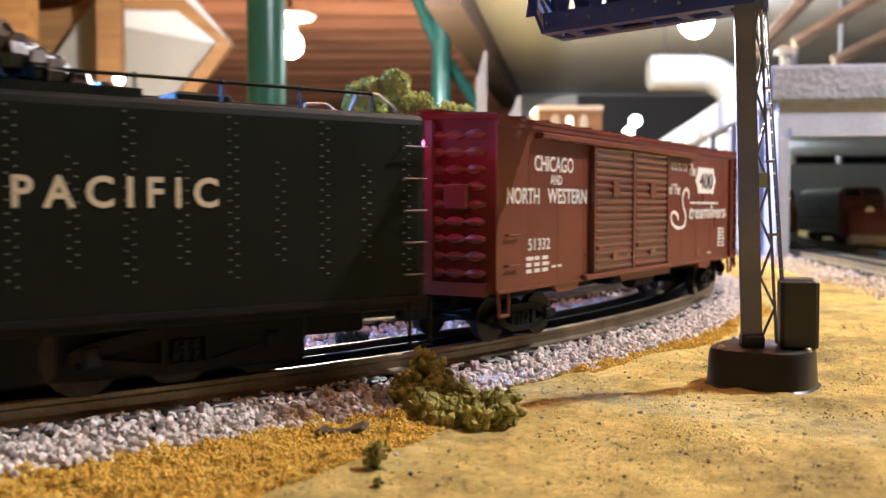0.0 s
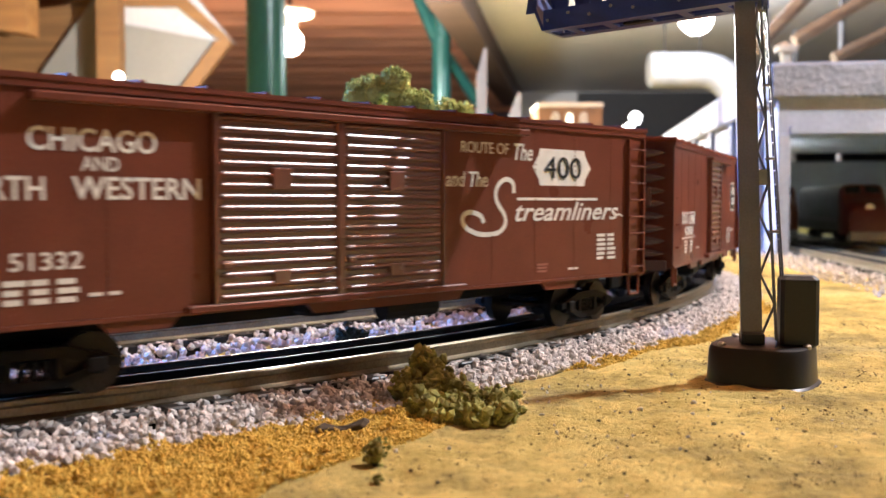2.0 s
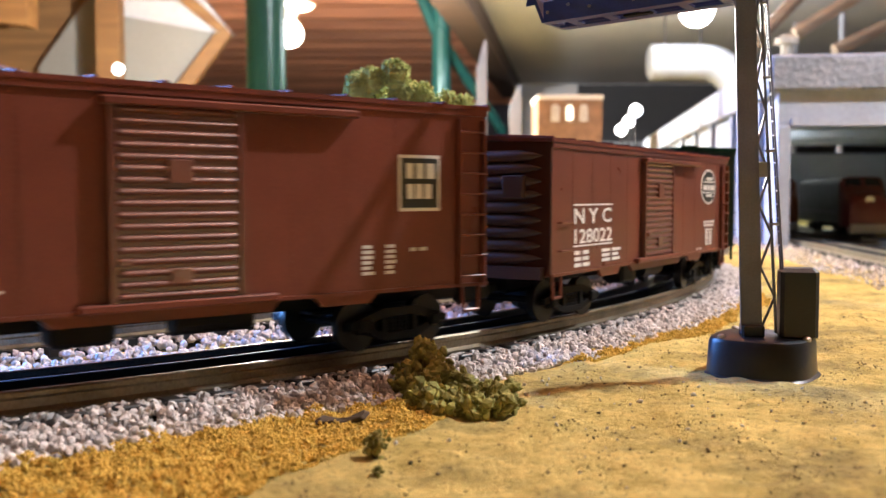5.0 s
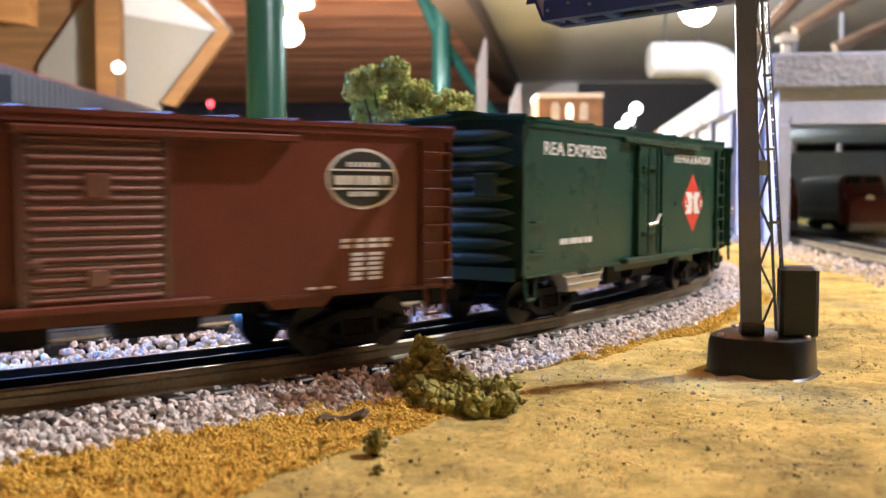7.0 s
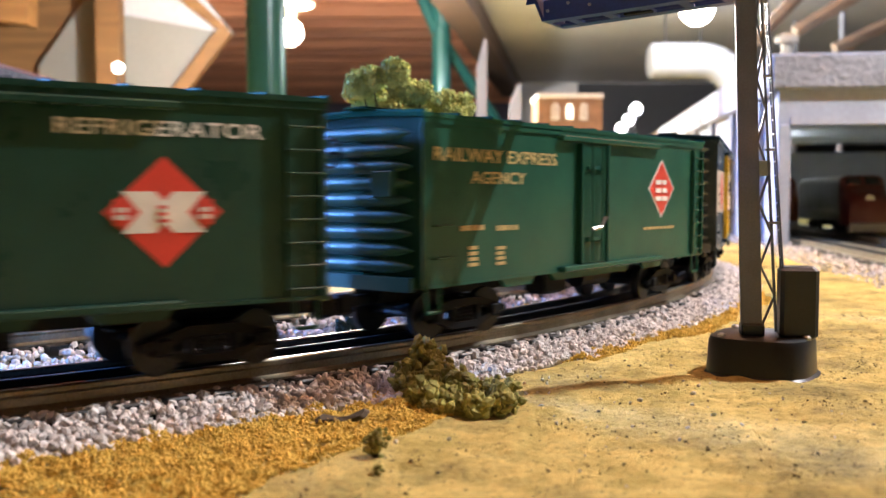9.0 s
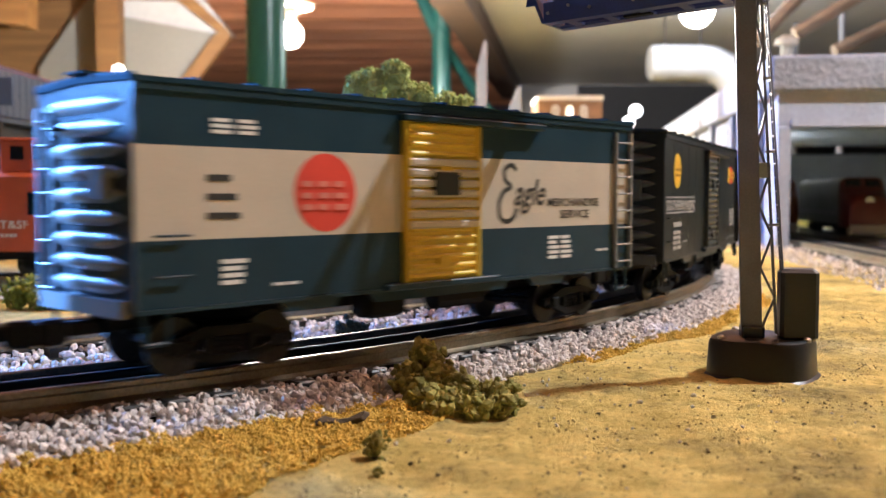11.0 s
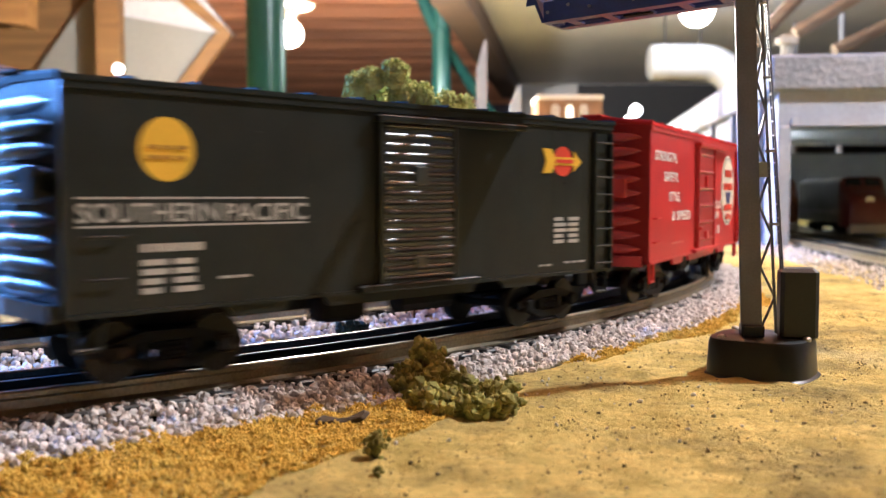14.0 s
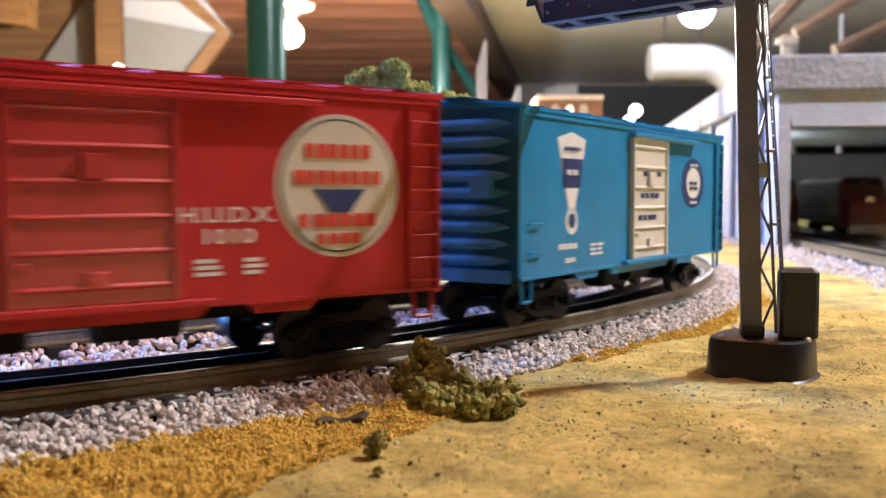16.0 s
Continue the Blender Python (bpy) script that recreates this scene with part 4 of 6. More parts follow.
def boxcar(label, colour, length, angle, kind="ribbed", doors=((0.0, 0.046),), ends="ribs", endcol=None, doormat=None, rough=0.29, ladmat=None, roofcol=None, second=None, panels=True, bands=None, group="freight cars of the train", eave=0.0905, rise=0.0022):
    global EAVE
    EAVE = eave
    L = length
    bolster = L / 2 - 0.040
    r = RAD - (2 * bolster) ** 2 / 8 / RAD
    yaw = math.degrees(math.asin(bolster / RAD))
    car = holder("boxcar", on_circle(angle, r), label, "boxcar", group)
    key = "car_paint_" + "_".join(str(int(c * 1000)) for c in colour)
    mat = surface(key, colour, rough, vary=0.16, grain=1400, stain=45, bump=0.03, second=second, spec=0.22)
    gloss = surface(key + "_door", colour, 0.25, vary=0.14, grain=1400, stain=45, bump=0.02, spec=0.9, coat=0.5)
    # endcol tones the end walls apart from the sides, darker on two brown cars
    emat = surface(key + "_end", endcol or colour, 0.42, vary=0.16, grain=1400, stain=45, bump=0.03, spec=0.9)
    # body: side sheets with a stepped sill, floor
    s = Shape()
    x = L / 2
    if bands:
        zc = [SILL] + [b[0] for b in bands]
        s.box(-x, x, -HW + 0.0006, HW - 0.0006, SILL, EAVE)
    else:
        s.box(-x, x, -HW, HW, SILL, EAVE, 0.0004)
    body = part("body", s, mat, car)
    if bands:
        z_low = SILL
        for z_top, bmat in bands:
            for y0, y1 in ((-HW, -HW + 0.0005), (HW - 0.0005, HW)):
                part("colour_band", Shape().box(-x, x, y0, y1, z_low, z_top), bmat, body)
            z_low = z_top
    sill = Shape()
    tabs = [(-x + 0.052, -x + 0.080), (-0.040, 0.040), (x - 0.080, x - 0.052)]
    for sg in (-1, 1):
        y0, y1 = sorted((sg * (HW - 0.0016), sg * HW))
        for a, b in tabs:
            sill.prism([(a, SILL + 0.0005), (a + 0.004, SILL - 0.0034), (b - 0.004, SILL - 0.0034), (b, SILL + 0.0005)], y0, y1)
        yy = sg * HW
        a, b = sorted((yy, yy + sg * 0.0008))
        sill.box(-x, x, a, b, SILL, SILL + 0.0013)
        sill.box(-x, x, a, b, EAVE - 0.0035, EAVE - 0.0008)
    part("side_sill", sill, mat, body)
    if panels:
        seams = [i * L / 12 - x for i in range(1, 12) if all(abs(i * L / 12 - x - d[0]) > d[1] / 2 + 0.004 for d in doors)]
        tagged(part("rivet_seam", rivets(seams, SILL + 0.004, EAVE - 0.005, 0.0022, -HW), mat, body), kind="stuff")
    # roof: gabled sheets with ribs, fascia over the side
    roof = Shape()
    e = HW + 0.0012
    rf = [(-e, EAVE - 0.0012), (-e, EAVE + 0.0004), (0, EAVE + rise), (e, EAVE + 0.0004), (e, EAVE - 0.0012), (0, EAVE + rise - 0.0022)]
    roof.loft([[(-x - 0.001, a, b) for a, b in rf], [(x + 0.001, a, b) for a, b in rf]])
    nr = int(round(L / 0.022))
    for i in range(nr + 1):
        xx = -x + L * i / nr
        for sg in (-1, 1):
            pts = [(sg * e, EAVE + 0.0002), (sg * 0.004, EAVE + rise - 0.0006)]
            w = 0.0011
            roof.loft([[(xx - w, pts[0][0], pts[0][1]), (xx + w, pts[0][0], pts[0][1]), (xx + w * 0.5, pts[0][0], pts[0][1] + 0.0011), (xx - w * 0.5, pts[0][0], pts[0][1] + 0.0011)],
                       [(xx - w, pts[1][0], pts[1][1]), (xx + w, pts[1][0], pts[1][1]), (xx + w * 0.5, pts[1][0], pts[1][1] + 0.0011), (xx - w * 0.5, pts[1][0], pts[1][1] + 0.0011)]])
    rmat = surface(key + "_roof", roofcol or colour, 0.7, vary=0.2, grain=1400, stain=45, bump=0.03, spec=0.04)
    part("roof", roof, rmat, car)
    walkway = Shape()
    for k in range(3 if eave > 0.084 else 0):
        walkway.box(-x - 0.003, x + 0.003, -0.0056 + k * 0.0039, -0.0056 + k * 0.0039 + 0.0034, EAVE + rise + 0.0006, EAVE + rise + 0.0014)
    for i in range(nr + 1 if eave > 0.084 else 0):
        xx = -x + L * i / nr
        walkway.box(xx - 0.0008, xx + 0.0008, -0.005, 0.005, EAVE + rise - 0.0012, EAVE + rise + 0.0006)
    if eave > 0.084:
        part("running_board", walkway, rmat, car)
    # ends
    for sg in (-1, 1):
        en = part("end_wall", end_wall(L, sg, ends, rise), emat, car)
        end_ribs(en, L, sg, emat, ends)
        hub = sg * (L / 2 + 0.0060)
        wheel = Shape().lathe([(0.0054, -0.0006), (0.0062, 0), (0.0054, 0.0006), (0.0050, 0)], (hub, 0.010, EAVE - 0.014), "x", 16, True)
        for i in range(3):
            a = i * 2.094
            wheel.rod((hub, 0.010, EAVE - 0.014), (hub, 0.010 + 0.0055 * math.cos(a), EAVE - 0.014 + 0.0055 * math.sin(a)), 0.0005, 5)
        wheel.rod((sg * L / 2, 0.010, EAVE - 0.014), (hub, 0.010, EAVE - 0.014), 0.0008, 6)
        part("brake_wheel", wheel, BLACK, en)
        part("name_plate", Shape().box(*sorted((sg * (L / 2), sg * (L / 2 + 0.0036))), -0.019, -0.0085, 0.056, 0.066, 0.0004), emat, en)
        ladder(car, sg * L / 2, sg * -(-HW + 0.006) if sg > 0 else HW - 0.006, sg, ladmat or emat, 8, SILL + 0.002, EAVE - 0.006, 0.0095, "y", ladmat)
        part("coupler", coupler_shape(sg, sg * (L / 2)), FRAME, car)
    ladder(car, L / 2 - 0.0085, -HW, -1, ladmat or mat, 8, SILL + 0.001, EAVE - 0.005, 0.0125, "x", ladmat)
    ladder(car, -L / 2 + 0.0085, HW, 1, ladmat or mat, 8, SILL + 0.001, EAVE - 0.005, 0.0125, "x", ladmat)
    # grab irons and stirrup steps
    g = mesh_of("grab_iron", Shape().pipe([(-0.0055, 0, 0), (-0.0055, -0.0016, 0), (0.0055, -0.0016, 0), (0.0055, 0, 0)], 0.00045, 6), mat)
    for zz in (SILL + 0.011, SILL + 0.0235):
        part("grab_iron", g, None, car, "", pose(-L / 2 + 0.0125, -HW, zz))
        part("grab_iron", g, None, car, "", pose(L / 2 - 0.0125, HW, zz, 0, 0, 180))
    st = Shape()
    st.pipe([(-0.0045, 0, 0.002), (-0.0038, -0.0002, -0.0095), (0.0038, -0.0002, -0.0095), (0.0045, 0, 0.002)], 0.0008, 6)
    stm = mesh_of("stirrup_step", st, mat)
    for sx in (-1, 1):
        for sy in (-1, 1):
            part("stirrup_step", stm, None, car, "", pose(sx * (L / 2 - 0.0075), sy * (HW - 0.001), SILL))
    # under the floor
    u = Shape()
    u.box(-L / 2 + 0.004, L / 2 - 0.004, -0.007, 0.007, SILL - 0.007, SILL + 0.001)
    u.box(-0.034, -0.014, -HW + 0.006, -HW + 0.018, SILL - (0.0055 if L > 0.3 else 0.0105), SILL + 0.001, 0.0015)
    u.rod((0.006, -0.018, SILL - 0.006), (0.034, -0.018, SILL - 0.006), 0.0045, 12)
    u.box(0.040, 0.050, 0.008, 0.020, SILL - 0.009, SILL + 0.001, 0.001)
    part("underframe", u, FRAME, car)
    truck(car, -bolster, -yaw)
    truck(car, bolster, yaw)
    for dx, dw in doors:
        door(car, dx, dw, doormat or (mat if kind == "plug" else gloss), kind, METAL_ROD if kind == "plug" else None)
    lo, hi = min(d[0] - d[1] / 2 for d in doors), max(d[0] + d[1] / 2 for d in doors)
    if kind == "plug":
        runs = [(lo - 0.018, hi + 0.060, SILL + 0.0002, 0.0045), (lo - 0.018, hi + 0.060, EAVE - 0.0060, 0.0030)]
    else:
        runs = [(lo - (0.058 if len(doors) > 1 else 0.002), hi + (0.050 if len(doors) > 1 else dw), EAVE - 0.0072, 0.0042), (lo - 0.010, hi + 0.012, SILL + 0.0004, 0.0034)]
    for a, b, z, q in runs:
        part("door_track", Shape().box(a, b, -HW - q, -HW, z, z + 0.0026, 0.0005), mat, car)
    TRAIN.append((car, angle, r))
    return car, mat


FACE = -HW - 0.00012
BROWN = (0.160, 0.050, 0.032)


def disc(r, y, x, z, mat, parent, name, y_in=0.0, label="", sx=1.0):
    s = Shape()
    s.prism([(x + sx * r * math.cos(2 * math.pi * i / 40), z + r * math.sin(2 * math.pi * i / 40)) for i in range(40)], y, y_in or -HW)
    return part(name, s, mat, parent, label)


def poly(pts, y, mat, parent, name, label=""):
    return part(name, Shape().prism(pts, y, -HW + 0.0001), mat, parent, label)


def script_stroke(parent, pts, width, mat, name="lettering"):
    """A brushed stroke: a ribbon of even width through rounded points."""
    fine = []
    n = len(pts)
    for i in range(n - 1):
        p0, p1, p2, p3 = pts[max(i - 1, 0)], pts[i], pts[i + 1], pts[min(i + 2, n - 1)]
        for k in range(6):
            u = k / 6
            fine.append(tuple(0.5 * (2 * p1[j] + (p2[j] - p0[j]) * u + (2 * p0[j] - 5 * p1[j] + 4 * p2[j] - p3[j]) * u * u + (3 * p1[j] - p0[j] - 3 * p2[j] + p3[j]) * u**3) for j in (0, 1)))
    fine.append(pts[-1])
    s = Shape()
    rings = []
    for i, (x, z) in enumerate(fine):
        a, b = fine[max(i - 1, 0)], fine[min(i + 1, len(fine) - 1)]
        dx, dz = b[0] - a[0], b[1] - a[1]
        d = math.hypot(dx, dz) or 1
        nx, nz = -dz / d * width / 2, dx / d * width / 2
        rings.append([(x + nx, FACE, z + nz), (x - nx, FACE, z - nz), (x - nx, -HW, z - nz), (x + nx, -HW, z + nz)])
    s.loft(rings)
    return part(name, s, mat, parent)


def fifty_foot_car():
    car, mat = boxcar("tuscan brown double-door boxcar with white lettering, running on the track", BROWN, 0.3366, -0.5654, "ribbed", ((-0.0517, 0.0515), (0.0003, 0.0520)), "beads", eave=0.0932)
    words("CHICAGO", 0.0066, WHITE_INK, car, -0.1159, 0.0724, FACE, 0.0394, bold=0.016)
    words("AND", 0.0042, WHITE_INK, car, -0.1142, 0.0667, FACE, 0.0117, bold=0.014)
    words("NORTH", 0.0066, WHITE_INK, car, -0.1454, 0.0582, FACE, 0.0292, bold=0.016)
    words("WESTERN", 0.0066, WHITE_INK, car, -0.1021, 0.0584, FACE, 0.0416, bold=0.016)
    words("51332", 0.0050, WHITE_INK, car, -0.1306, 0.0383, FACE, 0.0210, bold=0.014)
    bars(car, -0.1315, 0.0286, FACE, 0.0228, 0.0080, 3, 3, WHITE_INK)
    bars(car, -0.1123, 0.0298, FACE, 0.012, 0.0018, 1, 2, WHITE_INK)
    words("ROUTE OF", 0.0046, WHITE_INK, car, 0.0520, 0.0779, FACE, 0.0290, bold=0.010)
    words("The", 0.0072, WHITE_INK, car, 0.0760, 0.0757, FACE, 0.0125, slant=0.25, bold=0.012)
    words("and The", 0.0062, WHITE_INK, car, 0.0410, 0.0640, FACE, 0.0245, slant=0.2, bold=0.012)
    x0, x1, z0, z1 = 0.0822, 0.1240, 0.0650, 0.0813
    poly([(x0 + 0.005, z0), (x1 - 0.005, z0), (x1 - 0.004, z0 + 0.003), (x1, (z0 + z1) / 2), (x1 - 0.004, z1 - 0.003), (x1 - 0.005, z1), (x0 + 0.005, z1), (x0 + 0.004, z1 - 0.003), (x0, (z0 + z1) / 2), (x0 + 0.004, z0 + 0.003)], FACE, WHITE_INK, car, "emblem_panel", "white panel with notched ends")
    words("400", 0.0098, BLACK_INK, car, 0.1031, 0.0683, FACE - 0.0003, 0.0265)
    # sweeping capital and the script that follows it
    script_stroke(car, [(0.0700, 0.0615), (0.0690, 0.0660), (0.0640, 0.0672), (0.0590, 0.0635), (0.0590, 0.0580), (0.0640, 0.0520), (0.0640, 0.0475), (0.0590, 0.0445), (0.0480, 0.0444), (0.0400, 0.0475), (0.0385, 0.0515), (0.0425, 0.0535), (0.0490, 0.0520), (0.0510, 0.0490)], 0.0020, WHITE_INK)
    words("treamliners", 0.0084, WHITE_INK, car, 0.1085, 0.0495, FACE, 0.0756, slant=0.35, bold=0.012)
    script_stroke(car, [(0.0720, 0.0590), (0.1000, 0.0590), (0.1295, 0.0590)], 0.0012, WHITE_INK)
    script_stroke(car, [(0.1440, 0.0512), (0.1470, 0.0518), (0.1500, 0.0508)], 0.0008, WHITE_INK)
    bars(car, 0.1375, 0.0305, FACE, 0.0165, 0.0130, 6, 2, WHITE_INK)
    bars(car, 0.0900, 0.0265, FACE, 0.009, 0.0045, 3, 1, surface("faded_ink", (0.35, 0.15, 0.12), 0.5))
    bars(car, 0.1120, 0.0267, FACE, 0.009, 0.0016, 1, 2, WHITE_INK)
    return car


def soo_car(angle):
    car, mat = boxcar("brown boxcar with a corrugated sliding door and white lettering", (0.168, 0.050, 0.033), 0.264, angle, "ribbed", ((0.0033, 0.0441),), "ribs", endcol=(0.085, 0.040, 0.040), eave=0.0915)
    words("SOO", 0.0056, WHITE_INK, car, -0.0988, 0.0453, FACE, 0.0165, bold=0.016)
    words("LINE", 0.0056, WHITE_INK, car, -0.0748, 0.0450, FACE, 0.0208, bold=0.016)
    for z in (0.0513, 0.0368):
        part("lettering", Shape().box(-0.1075, -0.0640, FACE, -HW, z, z + 0.0006), WHITE_INK, car)
    words("42805", 0.0050, WHITE_INK, car, -0.0852, 0.0386, FACE, 0.0268, bold=0.014)
    bars(car, -0.0930, 0.0285, FACE, 0.0111, 0.0078, 4, 1, WHITE_INK)
    bars(car, -0.0760, 0.0285, FACE, 0.0101, 0.0072, 4, 1, WHITE_INK)
    bars(car, -0.0534, 0.0296, FACE, 0.0149, 0.0014, 1, 2, WHITE_INK)
    poly([(0.0889, 0.0514), (0.1083, 0.0514), (0.1083, 0.0723), (0.0889, 0.0723)], FACE, WHITE_INK, car, "emblem_panel", "black and white square emblem")
    poly([(0.0901, 0.0526), (0.1071, 0.0526), (0.1071, 0.0711), (0.0901, 0.0711)], FACE - 0.0002, BLACK_INK, car, "emblem_panel")
    bars(car, 0.0990, 0.0635, FACE - 0.0005, 0.0140, 0.0060, 1, 3, WHITE_INK, fill=0.95)
    bars(car, 0.0985, 0.0560, FACE - 0.0005, 0.0125, 0.0058, 1, 3, WHITE_INK, fill=0.95)
    bars(car, 0.0760, 0.0285, FACE, 0.0065, 0.0115, 6, 1, WHITE_INK)
    bars(car, 0.0855, 0.0285, FACE, 0.0055, 0.0115, 6, 1, WHITE_INK)
    bars(car, 0.0985, 0.0365, FACE, 0.009, 0.0022, 1, 2, WHITE_INK)
    return car


def nyc_car(angle):
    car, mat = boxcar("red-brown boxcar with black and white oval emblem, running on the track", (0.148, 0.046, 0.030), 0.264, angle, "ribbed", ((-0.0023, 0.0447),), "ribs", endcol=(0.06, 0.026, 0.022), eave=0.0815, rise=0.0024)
    for x, c in ((-0.1029, "N"), (-0.0872, "Y"), (-0.0708, "C")):
        words(c, 0.0068, WHITE_INK, car, x, 0.0445, FACE, 0.0112, bold=0.016)
    for z in (0.0526, 0.0338):
        part("lettering", Shape().box(-0.1090, -0.0636, FACE, -HW, z, z + 0.0007), WHITE_INK, car)
    words("128022", 0.0064, WHITE_INK, car, -0.0862, 0.0354, FACE, 0.0439, bold=0.016)
    bars(car, -0.0988, 0.0245, FACE, 0.0187, 0.0085, 3, 2, WHITE_INK)
    bars(car, -0.0640, 0.0255, FACE, 0.0250, 0.0070, 3, 2, WHITE_INK)
    x, z = 0.0918, 0.0625
    disc(0.0108, FACE, x, z, WHITE_INK, car, "emblem_panel", label="black and white oval emblem", sx=1.38)
    disc(0.0097, FACE - 0.0002, x, z, BLACK_INK, car, "emblem_panel", sx=1.42)
    for dz, w, h, n in ((0.0042, 0.0135, 0.0019, 7), (-0.0062, 0.0125, 0.0019, 6)):
        bars(car, x, z + dz, FACE - 0.0005, w, h, 1, n, WHITE_INK, fill=0.9)
    for dz in (0.0031, -0.0035):
        part("emblem_panel", Shape().box(x - 0.0130, x + 0.0130, FACE - 0.0005, -HW, z + dz - 0.0003, z + dz + 0.0003), WHITE_INK, car)
    bars(car, x, z - 0.0021, FACE - 0.0005, 0.0235, 0.0038, 1, 8, WHITE_INK, fill=0.85)
    bars(car, 0.0939, 0.0380, FACE, 0.0225, 0.0042, 2, 4, WHITE_INK)
    bars(car, 0.0940, 0.0265, FACE, 0.0145, 0.0105, 6, 2, WHITE_INK)
    bars(car, 0.0749, 0.0242, FACE, 0.0116, 0.0014, 1, 2, WHITE_INK)
    return car


GREEN = (0.021, 0.060, 0.041)


def bow_tie(car, x, z, w, h):
    poly([(x - w, z), (x, z - h), (x + w, z), (x, z + h)], FACE, RED_INK, car, "emblem_panel", "red diamond emblem with white bands")
    poly([(x - w * 0.70, z + h * 0.37), (x - w * 0.16, z + h * 0.37), (x, z + h * 0.20), (x + w * 0.16, z + h * 0.37), (x + w * 0.70, z + h * 0.37), (x + w * 0.40, z), (x + w * 0.70, z - h * 0.37), (x + w * 0.16, z - h * 0.37), (x, z - h * 0.20), (x - w * 0.16, z - h * 0.37), (x - w * 0.70, z - h * 0.37), (x - w * 0.40, z)], FACE - 0.0002, WHITE_INK, car, "emblem_panel", "white crossed bands")
    for e in (-0.70, 0.70):
        part("emblem_panel", Shape().box(x + e * w - 0.0024, x + e * w + 0.0024, FACE - 0.0003, -HW, z - 0.0040, z + 0.0040, 0.0010), RED_INK, car)
        bars(car, x + e * w, z - 0.0022, FACE - 0.0006, 0.0044, 0.0044, 2, 2, WHITE_INK, fill=0.7)
    bars(car, x, z - 0.0032, FACE - 0.0005, 0.0040, 0.0064, 3, 1, RED_INK, fill=0.5)


def express_reefer(angle):
    car, mat = boxcar("dark green express reefer with a red diamond emblem", GREEN, 0.264, angle, "plug", ((0.0040, 0.0340),), "ribs", rough=0.28, panels=False, eave=0.0890)
    words("REA EXPRESS", 0.0056, WHITE_INK, car, -0.0819, 0.0742, FACE, 0.0643, bold=0.014)
    bars(car, -0.0814, 0.0345, FACE, 0.0338, 0.0042, 1, 7, WHITE_INK)
    words("REFRIGERATOR", 0.0046, WHITE_INK, car, 0.0770, 0.0750, FACE, 0.0640, bold=0.012)
    bow_tie(car, 0.0765, 0.0517, 0.0185, 0.0172)
    alu = surface("bright_aluminium", (0.62, 0.62, 0.60), 0.32, 0.75, vary=0.2)
    box = Shape().prism([(-0.0960, SILL - 0.0005), (-0.0900, SILL - 0.0040), (-0.0880, SILL - 0.0092), (-0.0560, SILL - 0.0092), (-0.0520, SILL - 0.0040), (-0.0500, SILL - 0.0005)], -HW + 0.0005, -HW + 0.010)
    for zz in (0.0020, 0.0055):
        box.box(-0.0945 + zz * 0.8, -0.0515 - zz * 0.4, -HW - 0.0006, -HW + 0.001, SILL - zz - 0.0010, SILL - zz, 0.0003)
    part("bunker_tank", box, alu, car, "bright ribbed metal tank under the sill")
    return car


def railway_reefer(angle):
    car, mat = boxcar("glossy green express reefer with gold lettering and small red diamond", (0.021, 0.088, 0.058), 0.264, angle, "plug", ((-0.0020, 0.0270),), "ribs", rough=0.24, panels=False, eave=0.0872)
    words("RAILWAY EXPRESS", 0.0052, GOLD_INK, car, -0.0800, 0.0700, FACE, 0.0900, bold=0.012)
    words("AGENCY", 0.0048, GOLD_INK, car, -0.0810, 0.0615, FACE, 0.0400, bold=0.012)
    bars(car, -0.0997, 0.0428, FACE, 0.0163, 0.0034, 1, 4, GOLD_INK)
    bars(car, -0.0746, 0.0422, FACE, 0.0164, 0.0034, 1, 5, GOLD_INK)
    bars(car, -0.0980, 0.0285, FACE, 0.0086, 0.0090, 4, 1, GOLD_INK)
    bars(car, -0.0786, 0.0280, FACE, 0.0085, 0.0085, 4, 1, GOLD_INK)
    x, z = 0.0765, 0.0602
    poly([(x - 0.0160, z), (x, z - 0.0156), (x + 0.0160, z), (x, z + 0.0156)], FACE, WHITE_INK, car, "emblem_panel", "red and white diamond emblem")
    poly([(x - 0.0146, z), (x, z - 0.0142), (x + 0.0146, z), (x, z + 0.0142)], FACE - 0.0002, RED_INK, car, "emblem_panel")
    bars(car, x, z - 0.0065, FACE - 0.0005, 0.0165, 0.0130, 3, 2, WHITE_INK, fill=0.55)
    bars(car, 0.0751, 0.0385, FACE, 0.0400, 0.0020, 1, 8, GOLD_INK)
    return car


